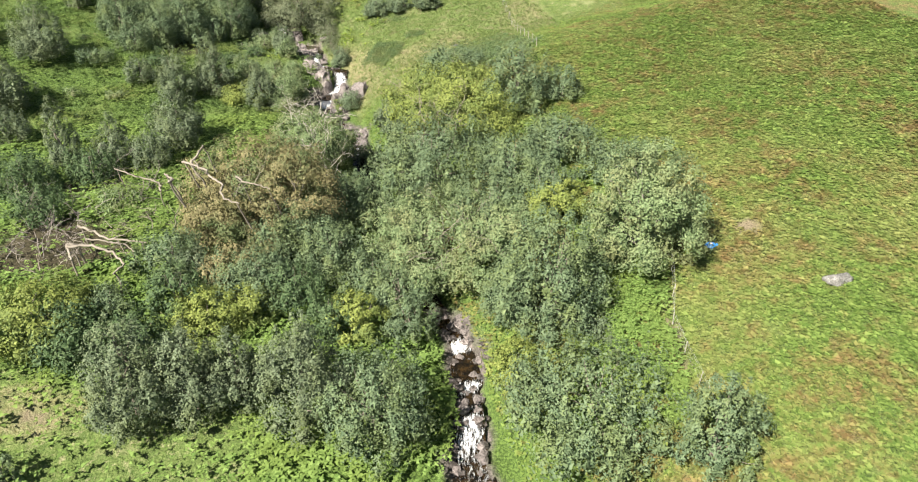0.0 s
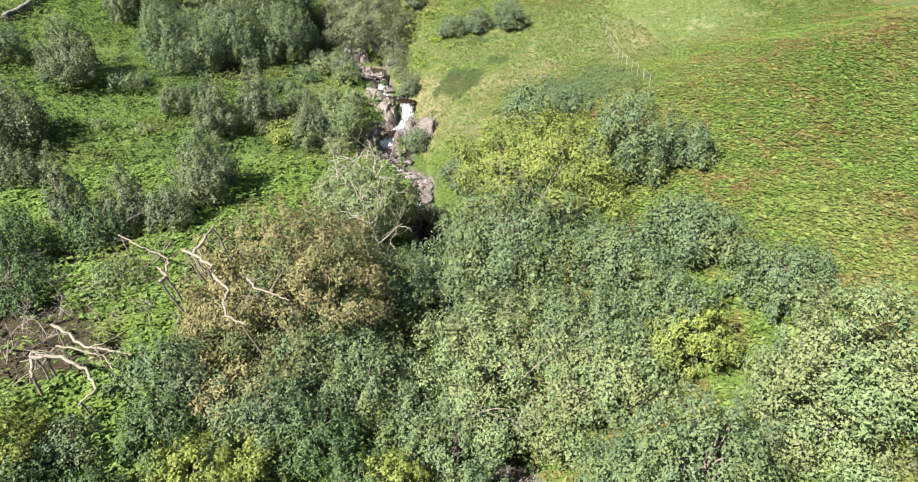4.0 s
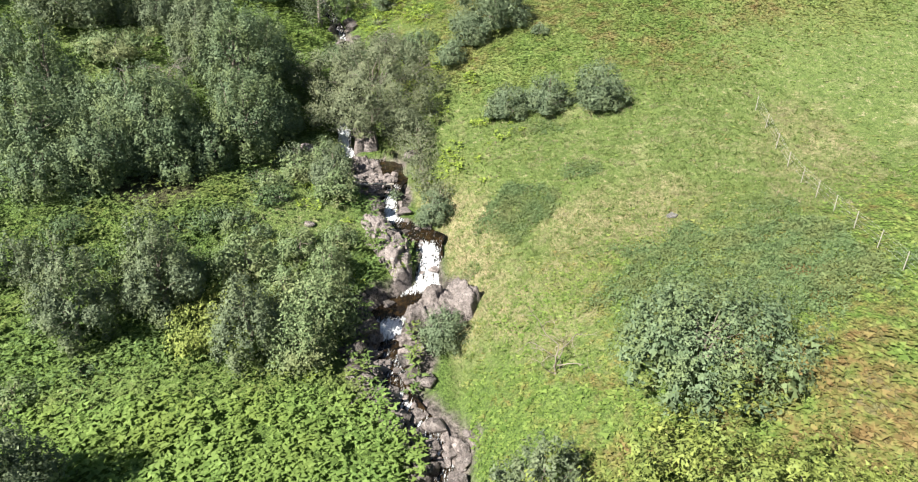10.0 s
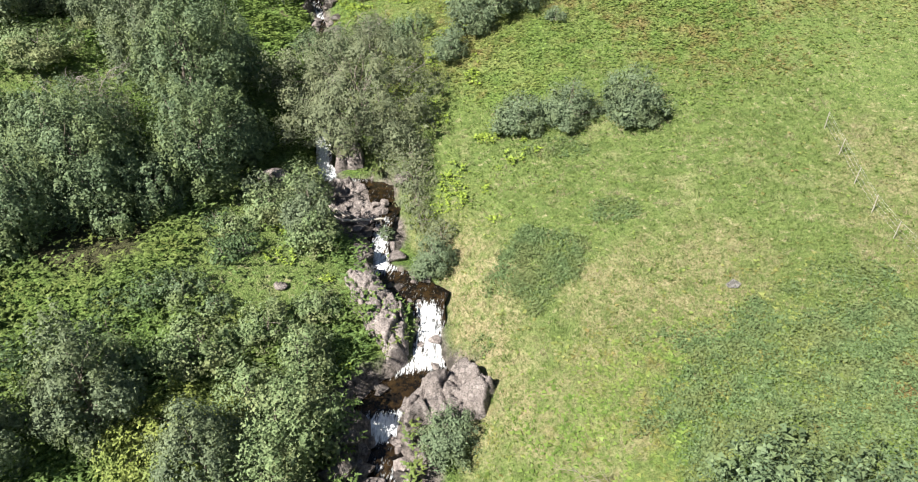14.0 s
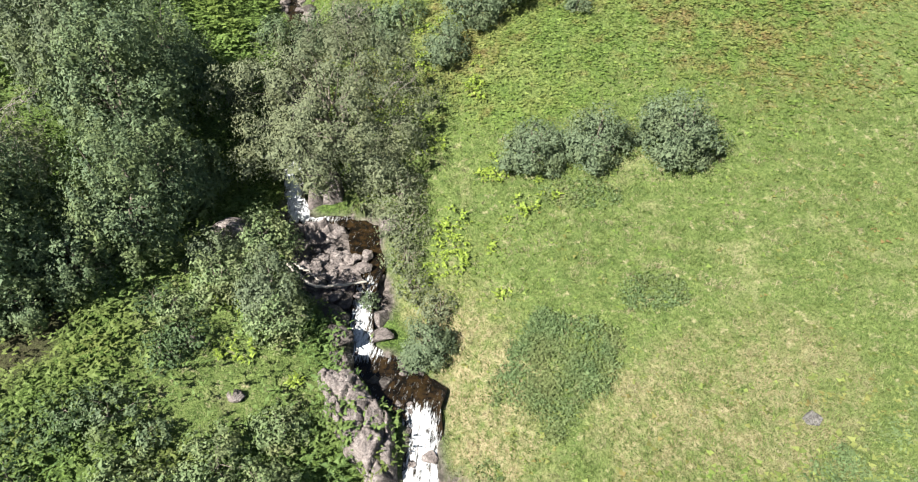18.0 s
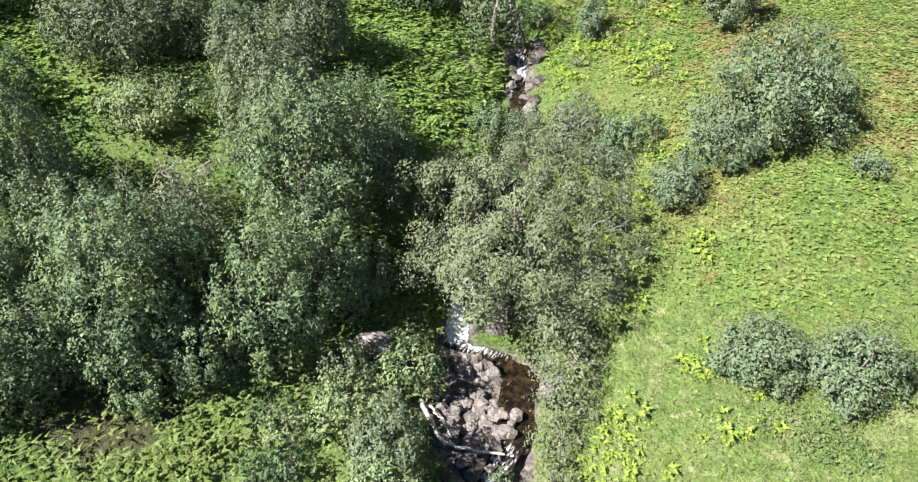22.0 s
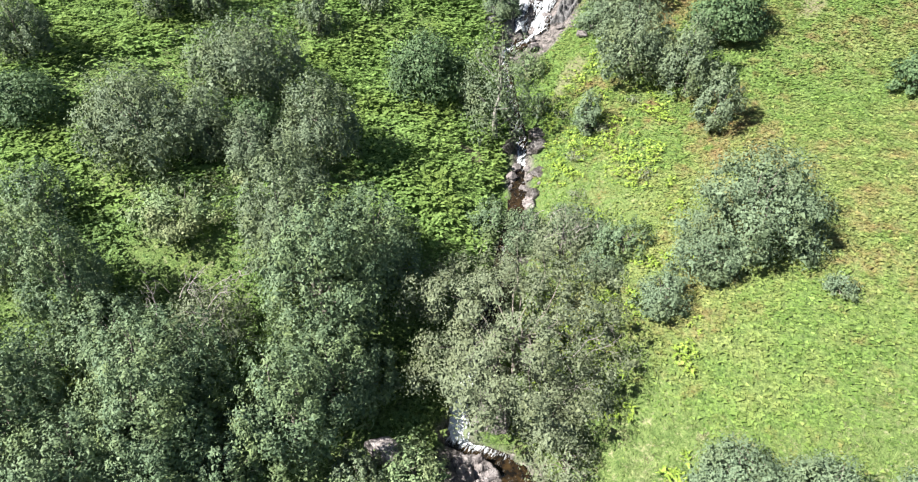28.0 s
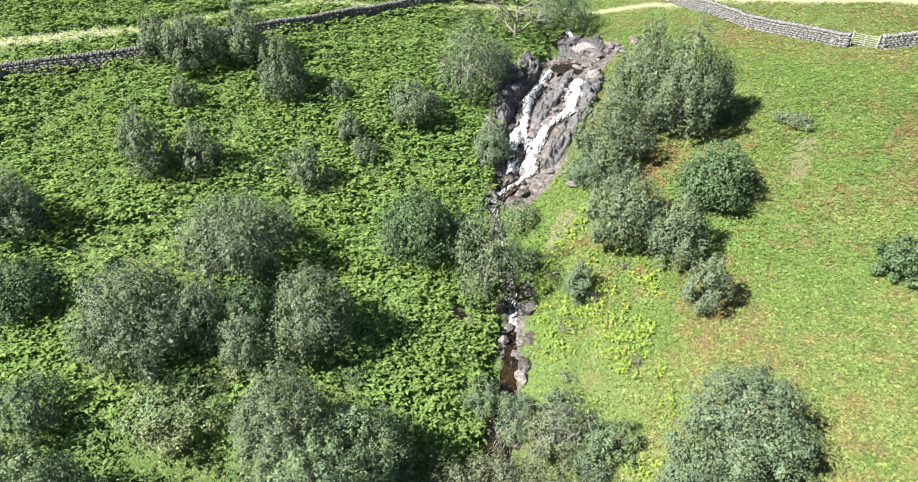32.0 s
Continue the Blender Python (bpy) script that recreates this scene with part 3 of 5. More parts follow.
def stone_mesh(rng, size, material):
    """A small angular stone: the hull of a handful of points."""
    bm = bmesh.new()
    for p in unit(rng.normal(size=(20, 3))) * rng.uniform(0.78, 1.1, (20, 1)):
        bm.verts.new(p * np.array(size))
    done = bmesh.ops.convex_hull(bm, input=bm.verts)
    bmesh.ops.delete(bm, geom=[g for g in done["geom_interior"] if isinstance(g, bmesh.types.BMVert)], context="VERTS")
    me = bpy.data.meshes.new("stone")
    bm.to_mesh(me)
    bm.free()
    me.materials.append(material)
    return me


def boulder(x, y, size, seed, label, material=None, sink=0.35, level=4, turn=0.0, lift=0.0, rugged=0.16, cuts=8, name="boulder", group=""):
    rng = np.random.default_rng(seed)
    ob = new(name, stone_mesh(rng, size, material or ROCK) if level < 3 else rock_mesh(rng, level, size, material or ROCK, rugged, cuts))
    base = height(x, y)
    s, d = valley(np.array([x]), np.array([y]))
    out, level_here = channel(s, d)
    if out[0] < 0.3:
        base = max(base, float(level_here[0]) - 0.35 * size[2])
    ob.location = (x, y, base + size[2] * (1 - 2 * sink) + lift)
    ob.rotation_euler = (0, 0, radians(turn))
    return tagged(ob, label, "rock", group)


def at(s, d):
    x, y = world_xy(np.array([float(s)]), np.array([float(d)]))
    return float(x[0]), float(y[0])


def outcrop(name, label, rows, seed, material=None):
    """Bedrock that breaks the surface as several joined blocks."""
    cx, cy = at(*rows[0][:2])
    ob = thing(name, cx, cy, height(cx, cy), label, "rock")
    for i, (s, d, sx, sy, sz, turn) in enumerate(rows):
        x, y = at(s, d)
        b = part("rock", rock_mesh(np.random.default_rng(seed + i), 5 if max(sx, sy) > 1 else 4, (sx, sy, sz), material or ROCK, 0.16, 16), ob)
        b.location = (x - cx, y - cy, height(x, y) - height(cx, cy) + 0.12 * sz)
        b.rotation_euler = (radians(6 * math.sin(i * 2.1)), radians(7 * math.cos(i * 1.7)), radians(turn))


def bedrock(label, corners, tall, seed, material=None, grain=0.75, strike=0.6, name="rock_outcrop"):
    """Bare rock in place: tilted joint blocks with open fissures between them, inside an outline of (s, d)."""
    rng = np.random.default_rng(seed)
    q = np.array(corners, float)
    lo, hi = q.min(0) - 0.5, q.max(0) + 0.5
    S, D = np.meshgrid(np.arange(lo[0], hi[0], 0.085), np.arange(lo[1], hi[1], 0.085), indexing="ij")
    inside, near = np.zeros(S.shape, bool), np.full(S.shape, 99.0)
    for a, e in zip(q, np.roll(q, -1, 0)):
        cross = (a[1] > D) != (e[1] > D)
        inside ^= cross & (S < (e[0] - a[0]) * (D - a[1]) / (e[1] - a[1] + 1e-9) + a[0])
        t = np.clip(((S - a[0]) * (e[0] - a[0]) + (D - a[1]) * (e[1] - a[1])) / ((e - a) @ (e - a)), 0, 1)
        near = np.minimum(near, np.hypot(S - a[0] - t * (e[0] - a[0]), D - a[1] - t * (e[1] - a[1])))
    X, Y = world_xy(S, D)
    rim = np.where(inside, near, -near) + 0.7 * (soft_noise(X * 1.1, Y * 1.1, seed, 3) - 0.5)
    ca, sa = math.cos(strike), math.sin(strike)
    u, w = (S * ca + D * sa) / 1.9, D * ca - S * sa
    u, w = u + 0.35 * (soft_noise(X * 1.3, Y * 1.3, seed + 1, 2) - 0.5), w + 0.45 * (soft_noise(X * 1.3, Y * 1.3, seed + 2, 2) - 0.5)
    count = max(5, int((hi[0] - lo[0]) * (hi[1] - lo[1]) / (1.9 * grain * grain)))
    first, second = np.full(S.shape, 99.0), np.full(S.shape, 99.0)
    top = np.zeros(S.shape)
    for i in range(count):
        ps, pd = rng.uniform(lo, hi)
        pu, pw = (ps * ca + pd * sa) / 1.9, pd * ca - ps * sa
        r = np.hypot(u - pu, w - pw)
        level, ku, kw = rng.uniform(0.55, 1.0) * tall, rng.normal(0, 0.16), rng.normal(0.06, 0.20)
        nearer = r < first
        second = np.where(nearer, first, np.minimum(second, r))
        top = np.where(nearer, level + ku * (u - pu) * 1.9 + kw * (w - pw), top)
        first = np.minimum(first, r)
    crack = 1 - step(second - first, 0.01, 0.085)
    fine = 0.7 * (soft_noise(X * 2.6, Y * 2.6, seed + 3, 4) - 0.5) + 0.9 * np.abs(soft_noise(X * 4.5, Y * 4.5, seed + 4, 3) - 0.5)
    Z = land(X, Y) - 0.3 + step(rim, -0.1, 0.35) * (0.3 + top + 0.48 * fine - 0.42 * crack) + 0.25 * np.minimum(rim, 0.8)
    keep = rim > -0.25
    f = grid_faces(*S.shape)
    f = np.array(f)[keep.ravel()[np.array(f)].all(1)]
    cx, cy = at(*q.mean(0))
    cz = height(cx, cy)
    ob = new(name, mesh_from(name, np.stack([X - cx, Y - cy, Z - cz], -1).reshape(-1, 3), f, material or ROCK))
    ob.location = (cx, cy, cz)
    return tagged(ob, label, "rock")


bedrock("large cracked pinkish rock outcrop beside the main fall", [(58.8, -4.4), (58.7, -2.7), (57.7, -1.9), (56.6, -1.2), (55.3, -1.1), (53.6, -1.4), (53.3, -2.5), (54.4, -3.1), (55.4, -3.8), (56.6, -4.6)], 0.85, 300, None, 0.85, 0.5)
bedrock("broad fissured pinkish rock outcrop below the main fall", [(51.0, -2.2), (52.3, -0.8), (52.9, 1.1), (51.6, 2.6), (50.1, 2.9), (49.0, 2.3), (49.4, 1.2), (49.7, -0.4), (49.6, -1.7)], 1.0, 320, None, 0.8, 2.2)
bedrock("worn pinkish slab under the small fall", [(70.0, -1.4), (69.7, 0.6), (68.7, 0.9), (67.7, -0.2), (68.0, -1.7), (69.0, -2.0)], 0.35, 330, None, 0.6, 1.2, "rock_slab")
bedrock("steep pinkish rock wall beside the small fall", [(70.9, -0.9), (70.8, 1.4), (72.4, 1.6), (75.0, 0.6), (74.6, -0.6), (72.8, -0.7)], 1.0, 331, None, 0.7, 0.2)
outcrop("rock_outcrop", "dark broken rock below the pool", [(49.2, -4.6, 0.8, 0.7, 0.6, 0), (47.6, -4.9, 0.9, 0.8, 0.6, 40), (46.0, -4.5, 0.8, 0.9, 0.5, 80), (47.0, -1.6, 0.7, 0.6, 0.5, 10)], 340, DARK_ROCK)
outcrop("rock_outcrop", "dark wet rock beside the cascade", [(62.2, -2.2, 1.1, 0.9, 0.5, 20), (63.3, -1.4, 0.9, 0.6, 0.4, 60), (60.9, -2.6, 0.9, 0.8, 0.6, 0), (64.3, -2.6, 0.8, 0.6, 0.5, 0), (59.4, -3.0, 0.6, 0.7, 0.5, 0)], 380, DARK_ROCK)
bedrock("cracked grey rock between the upper falls", [(110.2, 1.6), (111.0, 1.0), (112.0, 1.0), (113.5, 1.0), (117.4, 1.6), (118.4, 4.2), (115.5, 3.8), (112.5, 3.4), (110.6, 2.6)], 0.7, 400, GREY_ROCK, 0.5, 0.4)
bedrock("stepped grey rock beside the upper falls", [(104.0, -3.4), (108.0, -3.6), (113.0, -3.2), (118.0, -3.2), (122.5, -3.0), (122.0, -0.8), (118.5, 0.1), (113.4, -0.8), (109.0, -0.9), (105.0, -0.9)], 0.85, 420, GREY_ROCK, 0.5, 0.3)
bedrock("broken grey rock on the far side of the falls", [(105.0, 2.3), (107.9, 3.1), (110.2, 5.2), (113.5, 5.3), (116.3, 5.3), (115.6, 7.2), (110.0, 6.6), (107.5, 5.0), (105.5, 4.2)], 0.7, 440, GREY_ROCK, 0.5, 0.6)
bedrock("pale broken rock round the top pool", [(127.6, -2.0), (127.6, 3.0), (122.6, 5.4), (121.9, 3.0), (123.3, 1.4), (124.6, -0.4)], 0.6, 450, GREY_ROCK)
outcrop("rock_outcrop", "steep dark rock at the narrow fall", [(92.6, 1.5, 0.8, 0.9, 0.8, 0), (92.8, -0.7, 0.7, 0.8, 0.9, 30), (94.5, 1.3, 0.8, 1.0, 0.8, 60), (90.0, 1.9, 0.6, 0.9, 0.5, 0), (88.0, 1.7, 0.8, 0.8, 0.5, 0)], 360, DARK_ROCK)
boulder(*at(62.3, 0.15), (0.85, 0.6, 0.5), 5, "flat angular grey boulder in the cascade", turn=20, level=2)
boulder(*at(61.1, -0.4), (0.66, 0.5, 0.45), 6, "blocky grey boulder in the cascade", turn=10, level=2)
boulder(*at(67.5, -5.5), (1.0, 0.75, 0.65), 7, "dark grey boulder lying among ferns", level=4, lift=0.25)
boulder(*at(67.4, 3.0), (0.5, 0.7, 0.45), 19, "grey boulder on the pool's edge", level=4)
boulder(*at(60.9, -9.3), (0.55, 0.5, 0.35), 10, "rough brown boulder in the grass")
boulder(*at(57.9, -7.9), (0.4, 0.35, 0.2), 11, "pale flat stone in the grass")
boulder(-0.5, 86.8, (0.4, 0.35, 0.18), 12, "pale low stone in the pasture", WALL_STONE, level=2)
boulder(24.6, 34.7, (0.95, 0.65, 0.5), 13, "weathered pale grey boulder on the open hillside", WALL_STONE, level=4)
boulder(*at(1.4, -1.0), (0.75, 0.6, 0.5), 14, "dark wet boulder in the lower stream", DARK_ROCK)
boulder(*at(7.6, -0.6), (0.8, 0.6, 0.55), 15, "dark wet boulder in the lower stream", DARK_ROCK)
boulder(*at(86.7, 1.4), (0.8, 0.6, 0.5), 16, "pinkish rock beside the narrow stream", level=2)
boulder(*at(82.1, 1.5), (0.6, 0.5, 0.4), 17, "dark rock beside the narrow stream", DARK_ROCK, level=2)
boulder(*at(123.5, 3.2), (1.6, 1.2, 0.7), 21, "pale broken rock above the top pool", level=4, name="rock_slab")
boulder(*at(116.5, 6.0), (0.9, 1.1, 0.7), 22, "pale broken rock at the pool's lip", level=4)

RUBBLE = {}


def rubble(x, y, size, seed, material, turn):
    """Adds an angular stone to the joined rubble of that rock."""
    rng = np.random.default_rng(seed)
    me = stone_mesh(rng, size, material)
    m = pose(x, y, height(x, y) + size[2] * 0.3, 0, 0, turn)
    RUBBLE.setdefault(material.name, bmesh.new()).from_mesh(transformed(me, m))
    bpy.data.meshes.remove(me)


def transformed(me, m):
    me.transform(m)
    return me


rng = np.random.default_rng(77)
for first, last, count, spread_d, big in ((-9, 9, 120, 0.45, 0.62), (34, 50, 170, 0.9, 0.66), (50, 62, 26, 0.5, 0.42), (86, 106, 46, 0.7, 0.45), (70, 86, 16, 0.5, 0.4)):
    for i in range(count):
        s = rng.uniform(first, last)
        off, half = np.interp(s, STREAM[:, 0], STREAM[:, 2]), np.interp(s, STREAM[:, 0], STREAM[:, 3])
        d = off + rng.choice((-1, 1)) * (half * rng.uniform(0.2, 1.1) + abs(rng.normal(0, spread_d)))
        r = rng.uniform(0.14, big) * rng.uniform(0.6, 1.1)
        dark = rng.random() < (0.06 if first == 34 else 0.45)
        if first >= 70 or i > 70:
            rubble(*at(s, d), (r * rng.uniform(0.9, 1.5), r, r * 0.7), 100 + int(s * 13) + i, DARK_ROCK if dark else ROCK, rng.uniform(0, 180))
            continue
        boulder(*at(s, d), (r * rng.uniform(0.9, 1.5), r, r * rng.uniform(0.55, 0.8)), 100 + int(s * 13) + i, "wet dark stone in the stream bed" if dark else "pinkish grey stone in the stream bed",
                DARK_ROCK if dark else ROCK, 0.3, 2, rng.uniform(0, 180), group="stones of the stream bed", name="stone")
for i in range(95):
    s, d = 65.7 + rng.normal(0, 0.9), -0.75 + rng.normal(0, 0.85)
    r = rng.uniform(0.16, 0.42)
    boulder(*at(s, d), (r * rng.uniform(0.9, 1.4), r, r * 0.7), 900 + i, "pinkish broken stone of the stone heap", ROCK, 0.25, 2, rng.uniform(0, 180), 0.18, group="stones of the heap", name="stone")
for i in range(170):
    s = rng.uniform(102, 127)
    d = 1.4 + 0.1 * (s - 108) + rng.normal(0, 2.6)
    r = rng.uniform(0.18, 0.62)
    rubble(*at(s, d), (r * rng.uniform(0.9, 1.6), r, r * 0.6), 1200 + i, DARK_ROCK if d < 1.2 + rng.normal(0, 1.0) else ROCK, rng.uniform(0, 180))
for key, bm in RUBBLE.items():
    me = bpy.data.meshes.new("rubble")
    bm.to_mesh(me)
    bm.free()
    me.materials.append(bpy.data.materials[key])
    tagged(new("rubble", me), "broken angular rock at the upper falls", "rubble", "", "stuff")


# ---- trees ----
def tube(points, radii, sides=6):
    """Rings of a tapered limb along points."""
    p, r = np.asarray(points, float), np.asarray(radii, float)
    t = np.gradient(p, axis=0)
    t /= np.linalg.norm(t, axis=1)[:, None] + 1e-9
    ref = np.where(np.abs(t[:, 2:3]) > 0.9, [[1.0, 0, 0]], [[0, 0, 1.0]])
    a = np.cross(t, ref)
    a /= np.linalg.norm(a, axis=1)[:, None] + 1e-9
    b = np.cross(t, a)
    ang = np.linspace(0, 2 * math.pi, sides, endpoint=False)
    v = p[:, None] + r[:, None, None] * (a[:, None] * np.cos(ang)[None, :, None] + b[:, None] * np.sin(ang)[None, :, None])
    n = len(p)
    i = np.arange(n - 1)[:, None] * sides + np.arange(sides)[None]
    j = np.arange(n - 1)[:, None] * sides + (np.arange(sides)[None] + 1) % sides
    return v.reshape(-1, 3), np.stack([i, j, j + sides, i + sides], -1).reshape(-1, 4)


def limbs_mesh(name, limbs, material):
    vs, fs, k = [], [], 0
    for pts, rad in limbs:
        v, f = tube(pts, rad, 6 if max(rad) > 0.05 else 3)
        vs.append(v)
        fs.append(f + k)
        k += len(v)
    return mesh_from(name, np.concatenate(vs), np.concatenate(fs), material, True)


def bent(rng, a, b, n=6, sway=0.08):
    a, b = np.array(a, float), np.array(b, float)
    t = np.linspace(0, 1, n)[:, None]
    j = rng.normal(size=(n, 3)) * sway * np.linalg.norm(b - a) * np.sin(t * math.pi)
    return a + (b - a) * t + j


def leaf_tris(rng, centre, normal, size, slim=0.62):
    """One pointed leaf spray for each centre: a kite folded into a triangle, turned round its normal at random."""
    n = len(centre)
    ref = unit(rng.normal(size=(n, 3)))
    a = unit(np.cross(normal, ref))
    b = np.cross(normal, a)
    size = size[:, None]
    v = np.stack([centre + a * size * 0.62, centre - a * size * 0.38 + b * size * slim * 0.5, centre - a * size * 0.38 - b * size * slim * 0.5], 1)
    return v.reshape(-1, 3)


PROFILE = {"birch": ((0, .12, .35, .7, 1), (.55, .85, 1, .62, .06)), "alder": ((0, .15, .45, .75, 1), (.7, .95, 1, .75, .12)), "round": ((0, .2, .5, .8, 1), (.75, 1, 1, .78, .15)),
           "bush": ((0, .25, .6, .85, 1), (.95, 1, .85, .55, .12)), "spread": ((0, .3, .6, .85, 1), (.6, 1, 1, .8, .3))}


def crown_mesh(rng, h, r, profile, leaf, density, material, foot=0.08, ragged=0.3, lobes=None):
    """A crown of many leafy lobes set round the axis, uneven, with gaps between them."""
    lobes = lobes or int(22 + 9.5 * r * math.sqrt(h))
    many = 4 * lobes
    z = foot + (1 - foot) * rng.beta(1.25, 1.15, many)
    rad = np.interp(z, *PROFILE[profile]) * r
    ang = rng.uniform(0, 2 * math.pi, many)
    out = rad * np.sqrt(rng.uniform(0.05, 0.96, many)) * (1 + ragged * rng.normal(0, 0.35, many))
    c = np.stack([out * np.cos(ang), out * np.sin(ang), z * h], 1)
    chosen, gap = [0], np.full(many, 1e9)
    for _ in range(lobes - 1):
        gap = np.minimum(gap, ((c - c[chosen[-1]]) ** 2 * (1, 1, 0.6)).sum(1))
        chosen.append(int(np.argmax(gap * rng.uniform(0.35, 1.0, many))))
    c, z = c[chosen], z[chosen]
    size = np.clip((0.34 if profile == "bush" else 0.235) * r * rng.uniform(0.5, 1.3, lobes), 0.18, 0.95) * np.clip(1.25 - 0.7 * z, 0.45, 1)
    tall = rng.uniform(1.1, 2.3, lobes) if profile in ("birch", "alder") else rng.uniform(0.8, 1.3, lobes)
    c[:, 2] = np.minimum(c[:, 2], h - 0.85 * size * tall)
    c[:, 2] = np.maximum(c[:, 2], 0.5 * size)
    n = int(density * h * r)
    leaf = leaf * 0.93
    n = int(0.9 * n)
    tries = int(1.6 * n)
    pick = rng.choice(lobes, tries, p=size ** 2 / (size ** 2).sum())
    way = unit(rng.normal(size=(tries, 3)) + np.array([0, 0, 0.55]))
    shell = np.where(rng.random(tries) < 0.85, rng.uniform(0.80, 1.10, tries), rng.uniform(0.45, 0.8, tries))
    shell = shell * (1 + 0.25 * np.abs(rng.normal(size=tries)) * (rng.random(tries) < 0.3))
    taper = 1 - 0.45 * np.maximum(way[:, 2], 0) * (tall[pick] > 1.4)
    p = c[pick] + way * (size[pick] * shell)[:, None] * np.stack([taper, taper, tall[pick]], 1)
    # what lies deep inside the crown is left out first
    rim = np.interp(np.clip(p[:, 2] / h + 0.13, 0, 1), *PROFILE[profile]) * r
    buried = np.clip(0.9 - np.hypot(p[:, 0], p[:, 1]) / rim, 0, 1) * step(0.75 - p[:, 2] / h, 0.0, 0.35)
    first = np.argsort(buried + rng.random(tries) * 0.8, kind="stable")[:n]
    p, way, pick = p[first], way[first], pick[first]
    axis = p * np.array([1 / r, 1 / r, 0.5 / h])
    normal = unit(way * 0.55 + unit(axis) * 0.75 + rng.normal(size=(n, 3)) * 0.44 + np.array([0, 0, 0.15]))
    # the twiggy inner mass of each lobe: larger sprays, seen only through gaps
    deep = rng.choice(lobes, lobes * (5 if density < 560 else 24), p=size ** 2 / (size ** 2).sum())
    inward = unit(rng.normal(size=(len(deep), 3)))
    core = c[deep] + inward * (size[deep] * rng.uniform(0.1, 0.62, len(deep)))[:, None] * np.stack([taper[:1].repeat(len(deep))] * 2 + [tall[deep]], 1) - np.array([0, 0, 0.04 * h])
    p = np.concatenate([p, core])
    normal = np.concatenate([normal, unit(inward + rng.normal(size=inward.shape) * 0.5 + np.array([0, 0, 0.3]))])
    width = np.concatenate([leaf * rng.uniform(0.6, 1.35, n), np.minimum(size[deep] * rng.uniform(0.45, 0.65, len(deep)), 0.42)])
    p[:, 2] = np.maximum(p[:, 2], 0.05 * h + 0.1)
    n = len(p)
    v = leaf_tris(rng, p, normal, width)
    return mesh_from("crown", v, np.arange(3 * n).reshape(-1, 3), material), c, size


KINDS = {  # profile, leaf length, leaves per square metre of outline, material, name, label
    "birch": ("birch", 0.148, 760, "birch", "birch_tree", "slender grey-green birch with fine drooping leaves"),
    "alder": ("alder", 0.155, 700, "alder", "alder_tree", "bushy grey-green alder with dense small leaves"),
    "ash": ("round", 0.16, 950, "ash", "ash_tree", "broad light-green ash with bare twigs showing"),
    "syca": ("round", 0.165, 1050, "syca", "sycamore_tree", "yellow-green sycamore with large leaves"),
    "oak": ("spread", 0.17, 820, "oak", "oak_tree", "fallen-limbed oak with rusty brown summer leaves"),
    "big": ("spread", 0.135, 1150, "grey", "willow_tree", "wide olive-grey willow leaning over the stream"),
    "bush": ("bush", 0.125, 1250, "bush", "willow_bush", "rounded grey-green willow bush on the slope"),
    "holly": ("bush", 0.19, 850, "dark", "holly_tree", "dense dark green holly with glossy leaves"),
    "brake": ("bush", 0.15, 620, "ash", "willow_bush", "light green willow bush among the bracken"),
    "bramble": ("bush", 0.16, 520, "dark", "bramble_bush", "low dark green bramble clump among the bracken"),
    "fringe": ("bush", 0.13, 540, "grey", "willow_scrub", "pale grey-green willow scrub on the stream bank"),
    "greyb": ("bush", 0.14, 500, "grey", "thorn_bush", "grey half-bare thorn bush"),
    "greya": ("birch", 0.14, 340, "birch", "thin_ash_tree", "tall thin grey tree with sparse leaves"),
}


def tree(kind, x, y, h, r, seed, label="", material=None, trees="trees of the valley"):
    rng = np.random.default_rng(seed)
    profile, leaf, density, tone, name, text = KINDS[kind]
    if y < 72:
        leaf, density = leaf * 1.06, density * 0.90
    if y > 112:
        leaf, density = leaf * 1.12, density * 0.75
    z = height(x, y)
    ob = thing(name, x, y, z - 0.05, label or text, "bush" if profile == "bush" else "tree", trees)
    low = 0.02
    me, lobes, sizes = crown_mesh(rng, h, r, profile, leaf, density, LEAF[material or tone], low)
    limbs = []
    stems = 1 if kind in ("birch", "greya", "syca", "oak", "ash") else 3
    for k in range(stems):
        top = np.array([rng.normal(0, 0.10 * r), rng.normal(0, 0.10 * r), h * rng.uniform(0.72, 0.9)]) + (0 if stems == 1 else unit(rng.normal(size=3)) * r * 0.3 * np.array([1, 1, 0]))
        way = bent(rng, (rng.normal(0, 0.05 * stems), rng.normal(0, 0.05 * stems), -0.25), top, 7, 0.03)
        limbs.append((way, np.linspace(0.022 * h + 0.03, 0.008, 7)))
        for i in rng.choice(len(lobes), min(len(lobes), 8 if stems == 1 else 4), replace=False):
            b = lobes[i]
            a = way[np.argmin(np.abs(way[:, 2] - 0.55 * b[2]))]
            limbs.append((bent(rng, a, b + unit(b - a) * sizes[i] * (0.9 if kind in ("greyb", "greya") else 0.1), 4, 0.06), np.linspace(0.007 * h + 0.012, 0.006, 4)))
    part("trunk", limbs_mesh("trunk", limbs, TWIG if kind in ("greyb", "greya", "ash") else BARK), ob)
    part("crown", me, ob)
    return ob


def grove(kind, rows, seed, **more):
    for i, (x, y, h, r) in enumerate(rows):
        tree(kind, x, y, h, r, seed + i, **more)


